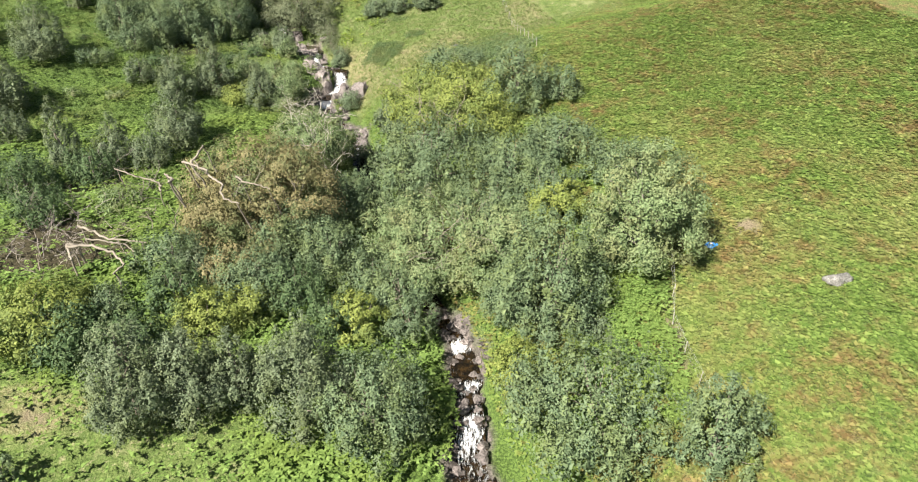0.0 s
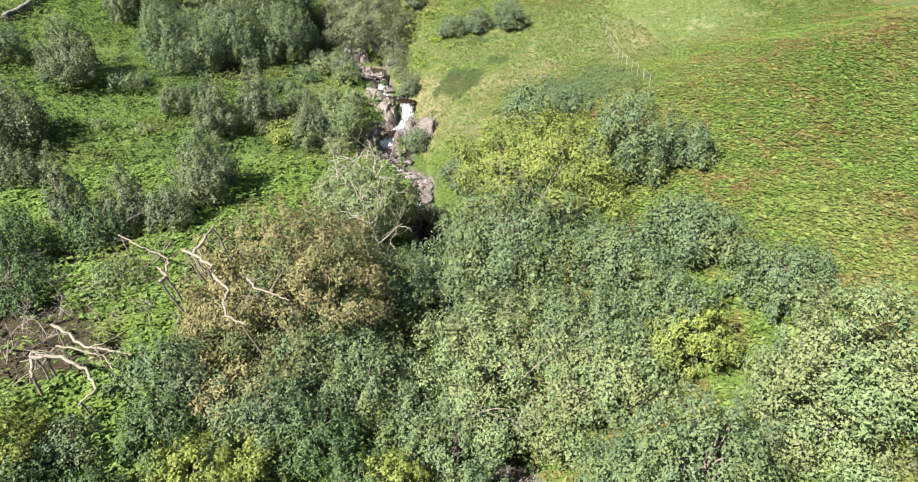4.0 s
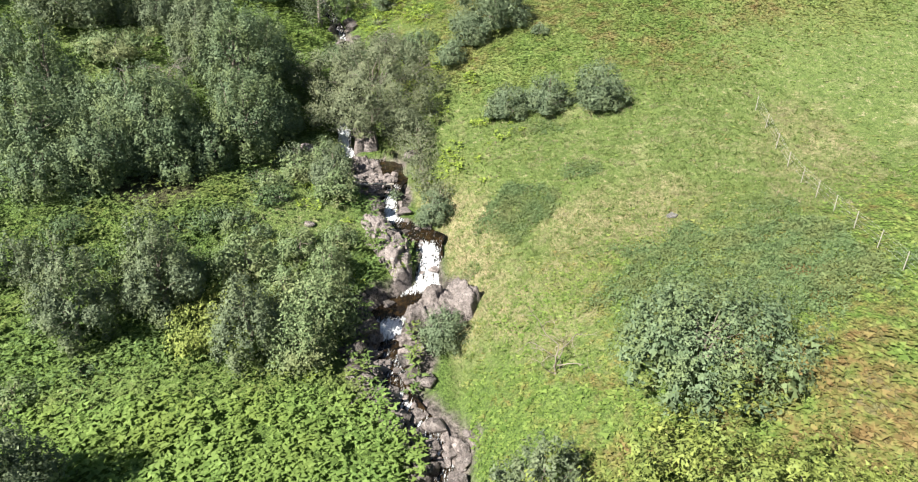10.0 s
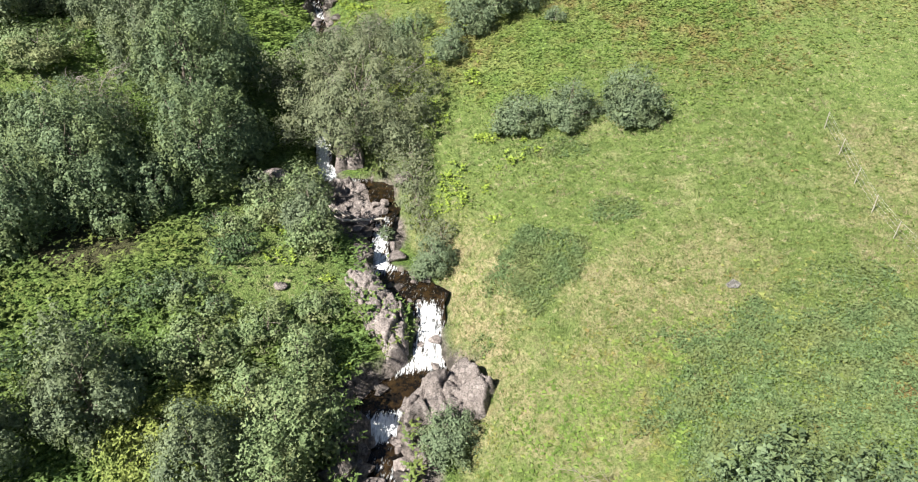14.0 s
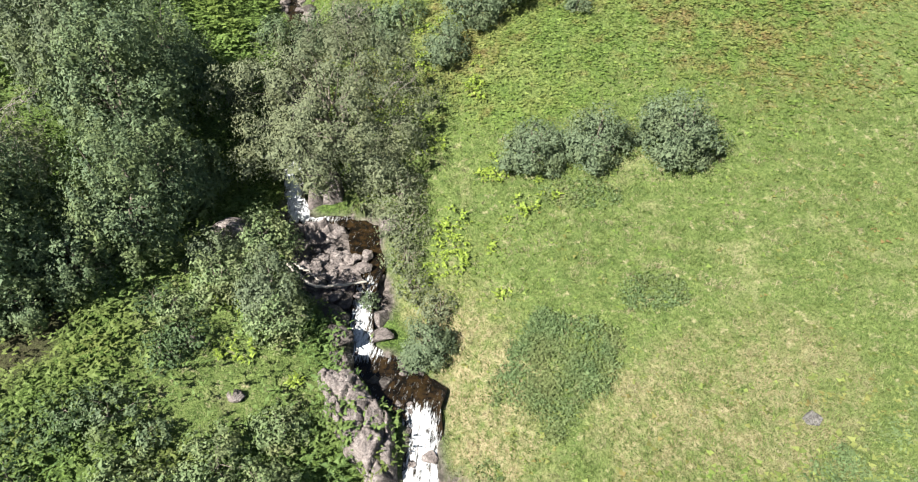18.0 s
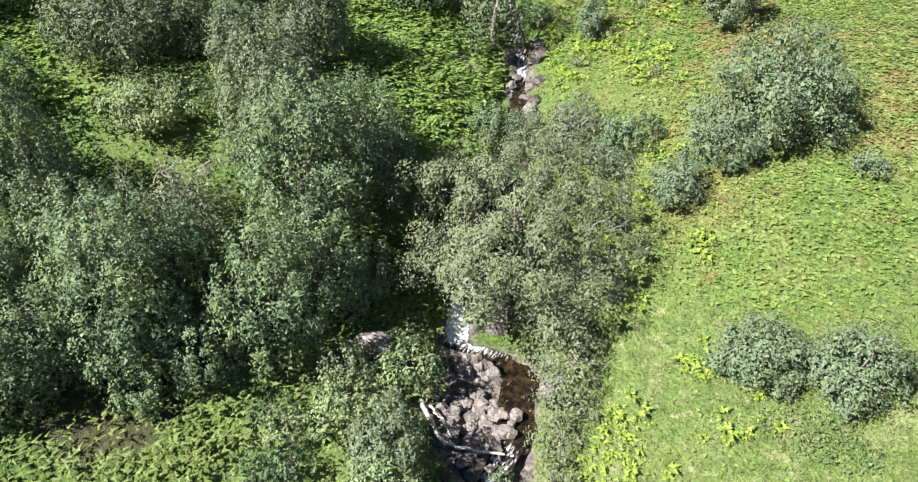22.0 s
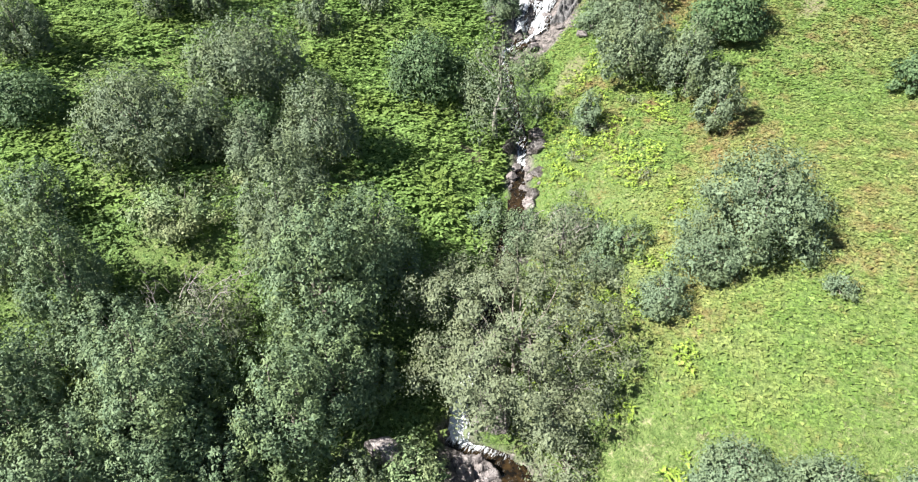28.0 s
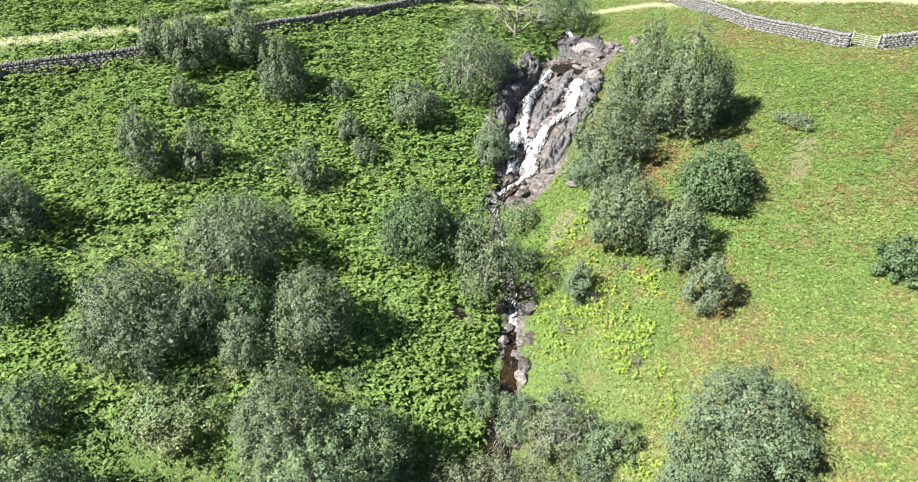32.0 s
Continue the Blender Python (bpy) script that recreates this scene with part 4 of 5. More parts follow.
grove("alder", [(7.5, 27.5, 4.9, 5.0), (13.4, 23.7, 5.8, 2.0), (6.2, 35.2, 8.6, 3.4), (-5.2, 29.3, 6.4, 3.5), (-6.9, 43.2, 3.3, 3.3), (-15.6, 40.2, 3.9, 3.1), (-25.1, 24.3, 2.4, 1.0),
                (-2.0, 54.4, 6.8, 5.6), (8.7, 53.0, 3.4, 3.2), (4.7, 50.9, 3.8, 3.2), (5.7, 61.9, 6.6, 3.1), (10.2, 62.1, 3.3, 1.9), (-0.6, 72.7, 3.5, 3.9), (-11.2, 51.3, 4.6, 3.4), ], 1000)
grove("ash", [(-14.8, 60.6, 6.6, 4.2)], 1060)
grove("alder", [(-56.5, 76.2, 4.2, 2.5), (-43.6, 77.6, 1.5, 2.2), (-34.7, 98.4, 8.9, 3.4), (-34.4, 102.2, 6.4, 2.8), (-46.5, 90.5, 7.8, 2.2), (-39.8, 89.9, 5.2, 2.3), (-38.6, 89.7, 6.4, 3.4),
                (-32.2, 92.4, 6.8, 2.8), (-31.9, 95.3, 5.6, 2.4), (-43.0, 84.5, 6.6, 2.6), (-39.1, 84.8, 3.6, 2.8), (-31.4, 111.3, 2.5, 1.6), (-46.8, 155.2, 5.0, 3.4)], 1100)
grove("ash", [(12.7, 38.6, 8.7, 3.7), (-0.9, 45.4, 6.4, 6.0)], 1200)
grove("syca", [(7.7, 44.1, 3.4, 2.3), (-17.4, 36.0, 3.6, 2.3), (-7.3, 37.1, 3.4, 2.1), (-28.3, 34.6, 3.8, 3.8), (-0.1, 62.1, 5.8, 6.3), (-25.7, 76.1, 2.2, 3.0)], 1300)
grove("birch", [(-19.8, 29.0, 7.9, 2.7), (-16.4, 29.9, 6.8, 2.4), (-13.9, 30.5, 6.2, 1.7), (-9.8, 30.1, 8.1, 2.8), (-19.9, 41.1, 3.0, 1.8), (-7.1, 67.0, 4.9, 2.0), (-29.0, 62.6, 6.6, 2.7), (-37.0, 56.2, 7.3, 1.6),
                (-32.7, 57.2, 5.7, 1.8), (-48.7, 75.9, 6.8, 3.0), (-49.1, 66.5, 6.7, 3.2), (-10.0, 65.4, 2.6, 1.6), (-32.7, 73.1, 6.8, 2.1), (-37.8, 75.4, 3.5, 1.6), (-29.4, 76.0, 7.1, 2.2), (-23.7, 74.7, 5.4, 2.0)], 1400)
grove("birch", [(-29.8, 57.8, 3.9, 2.0), (-28.3, 92.7, 2.1, 1.4), (-24.4, 90.7, 4.2, 1.7),
                (-38.8, 100.4, 8.2, 3.0), (-42.7, 107.3, 6.4, 3.0), (-51.3, 90.1, 5.2, 1.7), (-51.6, 100.3, 5.8, 4.2), (-48.5, 103.0, 4.6, 2.2), (-50.8, 108.8, 6.0, 4.1), (-67.3, 121.2, 5.3, 2.7), (-70.0, 119.4, 4.6, 1.6), (-63.9, 124.4, 6.4, 1.9)], 1500)
grove("birch", [(-59.1, 123.2, 6.0, 2.1), (-64.7, 117.0, 2.8, 1.3), (-62.0, 110.7, 6.3, 1.9), (-59.3, 113.5, 4.6, 1.7), (-55.4, 126.2, 2.0, 1.2), (-52.0, 123.4, 3.0, 1.2), (-51.6, 117.6, 4.3, 1.6), (-49.3, 129.0, 3.5, 2.4),
                (-49.9, 122.6, 2.1, 1.3), (-64.3, 101.0, 5.2, 2.3), (-30.7, 137.5, 8.9, 3.1), (-27.4, 136.9, 10.0, 2.7), (-26.0, 139.2, 6.6, 2.3), (-31.6, 132.7, 6.1, 3.0), (-28.0, 126.4, 6.5, 3.0), (-23.7, 125.8, 5.7, 2.2), (-20.6, 122.6, 4.7, 1.6)], 1600)
grove("brake", [(-20.9, 77.4, 4.2, 2.3), (-30.4, 77.4, 3.6, 2.2), (-26.6, 80.3, 2.6, 2.0), (-21.4, 81.0, 3.2, 1.4), (-23.2, 78.6, 3.0, 1.7), (-21.4, 75.4, 3.4, 2.0)], 1650)
grove("oak", [(-14.4, 47.6, 8.2, 4.2), (-18.2, 51.6, 6.6, 5.4), (-19.6, 46.6, 5.4, 3.2)], 1700)
grove("bush", [(-16.6, 90.2, 2.7, 1.3), (-12.5, 100.4, 2.7, 1.7), (-9.2, 100.8, 3.1, 1.7), (-5.1, 100.8, 3.8, 2.0), (-13.7, 79.6, 2.2, 1.6), (-23.0, 109.5, 1.8, 1.4), (-15.7, 113.5, 5.5, 3.4), (-17.5, 110.6, 2.9, 1.8),
               (-18.7, 107.8, 2.2, 1.5), (-10.8, 110.9, 1.1, 0.8), (-46.8, 139.6, 4.3, 2.1), (-19.2, 140.7, 0.8, 1.3), (-41.8, 130.8, 3.6, 1.6), (-29.0, 121.2, 3.3, 1.1), (-28.7, 111.0, 3.1, 1.4)], 1800)
grove("big", [(-25.0, 103.2, 7.5, 6.1)], 1900)
grove("greyb", [(-25.7, 110.3, 3.3, 1.9), (-39.1, 93.9, 4.3, 2.5)], 2000)
grove("holly", [(-47.2, 105.6, 2.8, 1.8), (-59.9, 97.7, 2.9, 2.6), (-42.0, 119.2, 4.8, 3.1), (-22.6, 131.6, 4.7, 2.5), (-9.9, 129.7, 2.9, 1.6)], 2100)
grove("greya", [(-35.9, 119.7, 9.5, 3.0), (-46.9, 135.1, 8.4, 3.1)], 2200)
grove("alder", [(-10.4, 43.9, 5.0, 2.9), (7.0, 45.8, 4.0, 2.4), (13.1, 48.2, 3.1, 3.0), (13.9, 42.1, 2.9, 2.5), (-22.1, 41.7, 3.3, 2.8), (-14.8, 54.9, 3.0, 3.0), (-10.5, 54.4, 3.2, 2.8), (-44.8, 86.9, 3.0, 2.5), (-43.2, 90.5, 4.2, 2.3), (-52.6, 93.6, 3.7, 2.0)], 2300)
grove("oak", [(-17.1, 42.6, 3.0, 3.2)], 2400, label="low rusty and green oak bough beside dead wood")
grove("ash", [(3.7, 43.1, 4.0, 3.4), (-46.2, 98.3, 2.2, 2.9)], 2500)
grove("birch", [(-44.9, 103.6, 4.5, 2.0)], 2600)
grove("alder", [(-35.8, 87.4, 3.8, 2.1), (-33.0, 89.2, 3.5, 1.6), (-30.9, 96.9, 3.6, 1.8), (-13.9, 62.2, 4.2, 2.8), (-13.1, 45.8, 4.9, 3.6), (-24.6, 36.9, 2.3, 1.9), (-4.8, 40.5, 4.5, 2.7), (2.7, 45.6, 4.4, 3.1), (-22.2, 111.0, 2.0, 1.6)], 2700)
grove("birch", [(-4.9, 57.3, 4.8, 3.2), (-45.3, 60.6, 4.0, 2.4)], 2750)
grove("syca", [(4.0, 32.6, 2.6, 2.1), (5.0, 30.2, 2.2, 1.9)], 2800)
grove("alder", [(3.4, 37.4, 4.6, 2.0), (-5.0, 53.4, 5.0, 2.6), (-4.6, 49.6, 4.8, 2.4), (-9.6, 57.6, 3.4, 2.0), (-3.6, 37.6, 3.4, 2.0)], 2820)
# the birches' shade is put into these alders' leaf colour
grove("alder", [(-20.4, 38.6, 3.4, 2.3), (-12.2, 39.4, 3.8, 2.3), (-9.2, 37.0, 3.2, 2.0), (-21.4, 33.8, 3.4, 2.0)], 2840, material="dark", label="alder under birches, the shade put into its dark leaf colour")
grove("syca", [(-15.2, 37.6, 3.0, 2.0)], 2846)
grove("bush", [(8.8, 33.6, 1.2, 1.6), (-32.5, 130.5, 2.9, 1.7), (-25.7, 112.1, 1.4, 2.0), (-20.4, 92.9, 1.0, 0.6)], 2850)
grove("fringe", [(*at(61.2, 2.6), 1.5, 1.0), (*at(63.0, 2.3), 1.5, 1.1), (*at(64.8, 2.7), 1.9, 1.2), (*at(66.4, 3.5), 2.2, 1.4), (*at(68.4, 4.0), 2.6, 1.6), (*at(70.6, 3.4), 2.4, 1.5), (*at(60.2, 1.9), 1.1, 0.8), (*at(72.6, 3.4), 2.6, 1.5)], 2900)
grove("brake", [(-26.3, 94.6, 2.4, 1.7), (-27.4, 91.4, 2.0, 1.6), (-23.6, 89.6, 2.6, 1.6), (-28.6, 89.0, 1.2, 1.0), (*at(56.0, -6.2), 1.6, 1.2), (*at(53.5, -6.6), 2.2, 1.3), (*at(50.6, -7.4), 2.6, 1.5),
                (*at(54.6, -8.8), 2.2, 1.6), (*at(47.5, -7.5), 3.0, 1.8), (*at(100.0, 0.8), 2.6, 1.5), (*at(96.5, 1.6), 1.6, 1.0)], 3000)
grove("alder", [(-36.4, 88.2, 7.0, 2.6), (-38.5, 84.5, 5.0, 2.5), (-34.3, 87.0, 2.5, 1.6), (-40.5, 81.5, 4.0, 2.2)], 3050)
rng = np.random.default_rng(88)
for i in range(34):
    s, d = rng.uniform(34, 118), -rng.uniform(5, 42)
    r = rng.uniform(0.6, 1.5)
    tree("bramble" if i % 3 else "brake", *at(s, d), r * rng.uniform(0.6, 1.0), r, 3100 + i)
# darker leaf colour paints the shade these alders stand in
grove("alder", [(-34.7, 47.3, 3.0, 2.4), (-34.0, 54.5, 3.4, 2.2), (-38.0, 51.0, 4.4, 2.6)], 3200, material="dark", label="alder beside dead wood, shade put into its dark leaf colour")
grove("brake", [(-29.3, 49.7, 2.0, 1.8),], 3250)
grove("holly", [(-26.0, 34.0, 3.4, 2.6), (-23.2, 33.6, 2.4, 1.6)], 3260)
rng = np.random.default_rng(89)
for i in range(16):
    r = rng.uniform(0.9, 1.7)
    tree("bramble" if i % 4 else "alder", *at(rng.uniform(53, 66), -rng.uniform(9, 24)), r * rng.uniform(0.7, 1.1), r, 3300 + i)
for i in range(12):
    r = rng.uniform(0.4, 0.8)
    tree("fringe", *at(rng.uniform(74, 100), rng.uniform(2.2, 9)), r * rng.uniform(0.7, 1.2), r, 3350 + i)


# ---- dead wood ----
def dead_limbs(rng, start, way, length, radius, depth, limbs, droop=0.0):
    """A bare branch that forks again and again."""
    n = 6
    pts, p, w = [np.array(start, float)], np.array(start, float), unit(np.array(way, float))
    for i in range(n - 1):
        w = unit(w + rng.normal(size=3) * 0.22 + np.array([0, 0, -droop]))
        p = p + w * length / (n - 1)
        pts.append(p)
    limbs.append((np.array(pts), np.linspace(radius, radius * 0.45, n)))
    if depth:
        for i in range(rng.integers(3, 5)):
            k = rng.integers(2, n)
            dead_limbs(rng, pts[k], unit(w + rng.normal(size=3) * 0.75), length * rng.uniform(0.4, 0.7), radius * 0.5, depth - 1, limbs, droop)


def dead_tree(x, y, h, r, seed, label, count=7, radius=0.12, depth=2, material=None, name="dead_tree", lift=0.0):
    rng = np.random.default_rng(seed)
    ob = thing(name, x, y, height(x, y) - 0.05 + lift, label, "dead tree")
    trunk = []
    way = bent(rng, (0, 0, -0.3 - lift), (rng.normal(0, 0.1 * h), rng.normal(0, 0.1 * h), h * 0.75), 7, 0.04)
    trunk.append((way, np.linspace(radius * 1.6, radius * 0.5, 7)))
    part("trunk", limbs_mesh("trunk", trunk, material or DEADWOOD), ob)
    for i in range(count):
        limbs, ang = [], 2.4 * i + rng.uniform(0, 1)
        a = way[min(6, 1 + i * 6 // count)]
        dead_limbs(rng, a, (math.cos(ang), math.sin(ang), rng.uniform(0.2, 0.9)), r * rng.uniform(0.7, 1.1), radius * 0.7, depth, limbs)
        part("branch", limbs_mesh("branch", limbs, material or DEADWOOD), ob)
    return ob


def twigs_on(x, y, z, r, count, seed, label, material=None, size=0.03, name="dead_branches"):
    """Bare twigs that stand out of a crown or lie in a tangle."""
    rng = np.random.default_rng(seed)
    ob = thing(name, x, y, height(x, y) + z, label, "dead branches")
    for i in range(count):
        limbs = []
        a = rng.normal(size=3) * np.array([r * 0.45, r * 0.45, 0.25])
        dead_limbs(rng, a, unit(rng.normal(size=3) + np.array([0, 0, 0.5])), r * rng.uniform(0.4, 0.8), size * rng.uniform(0.7, 1.4), 2, limbs)
        part("branch", limbs_mesh("branch", limbs, material or TWIG), ob)
    part("stem", limbs_mesh("stem", [(np.array([[0, 0, -z - 0.2], [0.03, 0, -z * 0.4], [0, 0.05, 0.1]]), np.array([0.05, 0.04, 0.02]))], material or TWIG), ob)
    return ob


def log(points, radius, seed, label, side=0, name="fallen_log", wood=None):
    """A bleached limb along points, with some broken side branches; it is held up by a snag at each end."""
    rng = np.random.default_rng(seed)
    p = np.array(points, float)
    base = p.mean(0)
    ob = thing(name, *base[:2], height(*base[:2]), label, "log")
    base[2] = height(*base[:2])
    t = np.linspace(0, len(p) - 1, 5 * len(p))
    q = np.stack([np.interp(t, np.arange(len(p)), p[:, k]) for k in range(3)], 1) - base
    q[1:-1] += rng.normal(0, 0.04, (len(q) - 2, 3))
    part("limb", limbs_mesh("limb", [(q, np.linspace(radius, radius * 0.5, len(q)))], wood or DEADWOOD), ob)
    for k in (1, len(q) - 2):
        gx, gy = base[0] + q[k][0], base[1] + q[k][1]
        foot = np.array((q[k][0] + 0.15, q[k][1] + 0.1, height(gx, gy) - base[2] - 0.1))
        if q[k][2] - foot[2] > 3.5:
            foot = q[k] + np.array((0.6, 0.4, -2.3))
        leg = bent(rng, q[k], foot, 4, 0.04)
        part("snag", limbs_mesh("snag", [(leg, np.linspace(radius * 0.5, radius * 0.6, 4))], BARK), ob)
    for i in range(side):
        limbs = []
        dead_limbs(rng, q[rng.integers(2, len(q) - 1)], unit(rng.normal(size=3) + np.array([0, 0, 0.4])), rng.uniform(1.0, 2.2), radius * 0.4, 1, limbs)
        part("side_branch", limbs_mesh("side_branch", limbs, DEADWOOD), ob)
    return ob


log([(-21.0, 45.0, 12.1), (-20.2, 44.8, 12.0), (-19.0, 44.2, 11.8), (-18.3, 43.2, 11.6), (-17.2, 42.5, 11.4), (-17.1, 41.5, 11.2), (-16.5, 40.5, 11.1), (-15.4, 40.2, 10.9)], 0.10, 1, "bleached broken main limb of the fallen oak", 3)
log([(-20.3, 44.8, 12.0), (-20.0, 45.7, 12.4), (-20.0, 47.0, 12.7)], 0.11, 2, "splintered pale fork of the fallen oak", 1)
log([(-25.5, 49.5, 7.6), (-26.1, 50.9, 7.8), (-28.4, 51.8, 8.0), (-30.9, 52.9, 8.3)], 0.09, 3, "thin bleached bough of the fallen oak", 6)
log([(-21.2, 42.7, 11.4), (-21.2, 43.4, 11.4), (-22.0, 43.9, 11.6)], 0.12, 4, "short white broken stump of a bough")
log([(-16.4, 43.2, 11.7), (-15.7, 42.5, 11.6), (-14.5, 42.3, 11.4), (-13.7, 42.1, 11.2)], 0.07, 5, "bare grey bough among rusty leaves", 5)
log([(-29.2, 43.1, 7.6), (-27.7, 42.5, 7.4), (-26.4, 41.9, 7.1), (-25.1, 42.0, 7.0), (-23.6, 41.9, 6.8)], 0.11, 6, "long bleached fallen branch", 4)
log([(-27.9, 41.6, 7.3), (-26.4, 41.7, 7.1), (-25.0, 41.5, 6.9), (-24.0, 40.7, 6.7)], 0.07, 7, "bleached fallen branch crossing another", 3)
log([(-28.8, 40.7, 7.2), (-27.1, 40.9, 7.1), (-25.5, 40.5, 6.8), (-24.2, 39.4, 6.5), (-24.5, 38.2, 6.3)], 0.12, 8, "curved pale fallen trunk without bark", 1)
log([(-28.1, 41.1, 7.0), (-29.1, 41.1, 7.1), (-28.0, 39.5, 6.7)], 0.14, 9, "broken pale stump of the fallen trunk")
log([(-22.0, 55.0, 7.2), (-21.1, 56.5, 7.2), (-19.9, 58.3, 7.2)], 0.06, 10, "grey bough with bare twigs", 4)
log([(*at(65.7, -3.4), 10.5), (*at(64.8, -3.0), 10.25), (*at(64.0, -2.5), 10.0), (*at(63.95, -1.4), 9.95), (*at(64.1, 0.2), 9.75)], 0.12, 11, "pale driftwood log jammed across the cascade", wood=DRIFT)
log([(*at(65.5, -3.0), 10.45), (*at(65.0, -2.4), 10.2), (*at(64.3, -2.1), 10.05)], 0.07, 12, "pale driftwood branch beside the stone heap", wood=DRIFT)
for i, (x, y) in enumerate(((-30.6, 40.4), (-32.2, 42.2), (-28.0, 45.4), (-31.0, 46.8), (-34.8, 46.6), (-27.4, 52.6), (-24.2, 46.6))):
    twigs_on(x, y, 0.5, 2.4, 12, 60 + i, "tangle of dead grey brushwood on dark ground", TWIG if i % 2 else DEADWOOD, 0.035, "brushwood")
twigs_on(-33.7, 44.4, 0.6, 3.0, 14, 31, "tangle of grey dead twigs on dark ground")
twigs_on(-33.0, 54.6, 0.8, 2.6, 11, 32, "tangle of grey dead twigs among ferns")
twigs_on(-36.5, 49.0, 0.5, 2.8, 10, 33, "tangle of grey dead twigs in shade")
twigs_on(-1.4, 43.8, 5.4, 4.2, 16, 34, "bare pale twigs standing out of an ash crown", DEADWOOD, 0.028)
twigs_on(-1.8, 54.0, 6.0, 3.6, 9, 35, "bare pale twigs standing out of an alder crown", DEADWOOD, 0.028)
twigs_on(-39.1, 93.6, 3.6, 2.4, 13, 36, "grey bare twigs standing out of a thorn bush", TWIG, 0.03)
twigs_on(-25.5, 110.0, 2.4, 1.8, 12, 37, "grey bare twigs standing out of a thorn bush", TWIG, 0.025)
twigs_on(-22.8, 101.6, 4.6, 3.2, 9, 38, "grey bare twigs standing out of a willow", TWIG, 0.022)
twigs_on(-14.4, 59.4, 6.0, 3.6, 14, 39, "bare pale twigs standing out of an ash crown", DRIFT, 0.03)
dead_tree(-12.6, 57.0, 6.4, 3.2, 41, "grey leafless willow over the stream", 13, 0.07, 2, DRIFT)
dead_tree(-48.5, 148.1, 6.2, 4.2, 42, "tall bleached dead tree above the falls", 9, 0.16, 2, DEADWOOD)
dead_tree(-7.0, 74.2, 2.4, 2.0, 43, "small bleached dead hawthorn in the pasture", 7, 0.05, 2, DEADWOOD)
dead_tree(-47.6, 133.8, 6.5, 2.2, 44, "thin grey dead stem beside the falls", 8, 0.06, 1, TWIG)


# ---- dry stone walls, gate, fences ----
def stones_along(rng, line, tall, vs, fs):
    """Rough courses of stones on both faces, and a row of upright cope stones."""
    line = np.array(line, float)
    length = np.concatenate([[0], np.cumsum(np.hypot(*np.diff(line, axis=0).T))])
    box = np.array([(a, b, c) for a in (-1, 1) for b in (-1, 1) for c in (-1, 1)], float)
    quads = np.array([(0, 1, 3, 2), (4, 6, 7, 5), (0, 4, 5, 1), (2, 3, 7, 6), (0, 2, 6, 4), (1, 5, 7, 3)])
    for side in (-1, 0, 1):
        courses = 5 if side else 6
        for k in range(courses):
            t = rng.uniform(0, 0.3)
            while t < length[-1]:
                w = rng.uniform(0.22, 0.52) if k < 5 else rng.uniform(0.14, 0.26)
                c = t + w / 2
                x, y = np.interp(c, length, line[:, 0]), np.interp(c, length, line[:, 1])
                x2, y2 = np.interp(c + 0.1, length, line[:, 0]), np.interp(c + 0.1, length, line[:, 1])
                u = unit(np.array([x2 - x, y2 - y, 0.0])) if c + 0.1 < length[-1] else u
                n = np.array([-u[1], u[0], 0])
                hgt = tall / 5.6 * rng.uniform(0.85, 1.1)
                size = np.array([w * 0.5, 0.17 if side else 0.26, hgt * 0.5]) if k < 5 else np.array([w * 0.5, 0.27, 0.15 * rng.uniform(0.8, 1.4)])
                v = box * (1 + rng.uniform(-0.22, 0.1, (8, 3))) * size
                lean = (0.28 - 0.03 * k) * side
                mid = np.array([x, y, height(x, y) - 0.05]) + n * (lean + rng.normal(0, 0.025)) + np.array([0, 0, tall / 5.6 * (k + 0.5) + (0.05 if k == 5 else 0)])
                fs.append(quads + len(vs) * 8)
                vs.append(mid + v[:, :1] * u + v[:, 1:2] * n + v[:, 2:] * np.array([0, 0, 1.0]))
                t += w + 0.01


def drystone_wall(name, line, seed, label, tall=1.15):
    rng = np.random.default_rng(seed)
    vs, fs = [], []
    stones_along(rng, line, tall, vs, fs)
    ob = new(name, mesh_from(name, np.concatenate(vs), np.concatenate(fs), WALL_STONE))
    return tagged(ob, label, "wall", "", "structure")


drystone_wall("wall_west", [(-78.3, 110.0), (-71.0, 118.5), (-64.0, 130.7), (-60.9, 139.1), (-56.7, 148.2), (-52.5, 157.0)], 1, "long grey dry stone wall along the top of the bracken")
drystone_wall("wall_corner", [(-78.3, 110.0), (-77.6, 108.4)], 2, "short return of the grey dry stone wall")
drystone_wall("wall_east", [(-42.0, 167.0), (-35.0, 163.5), (-26.1, 159.0), (-17.3, 156.0)], 3, "grey dry stone wall with pale cope stones")
drystone_wall("wall_beyond_gate", [(-14.7, 155.4), (-11.6, 157.4), (-4.0, 160.5)], 4, "grey dry stone wall beyond the gate")
drystone_wall("wall_far", [(-61.3, 83.6), (-61.2, 84.8), (-60.6, 88.0), (-60.2, 90.4)], 5, "pale tumbled dry stone wall on the upper slope", 0.8)

STEEL = plain("galvanised_steel", (0.30, 0.31, 0.32), (0.45, 0.46, 0.47), 6, 0.45)
POST = bark_material("weathered_post", (0.24, 0.22, 0.19), (0.48, 0.45, 0.40))


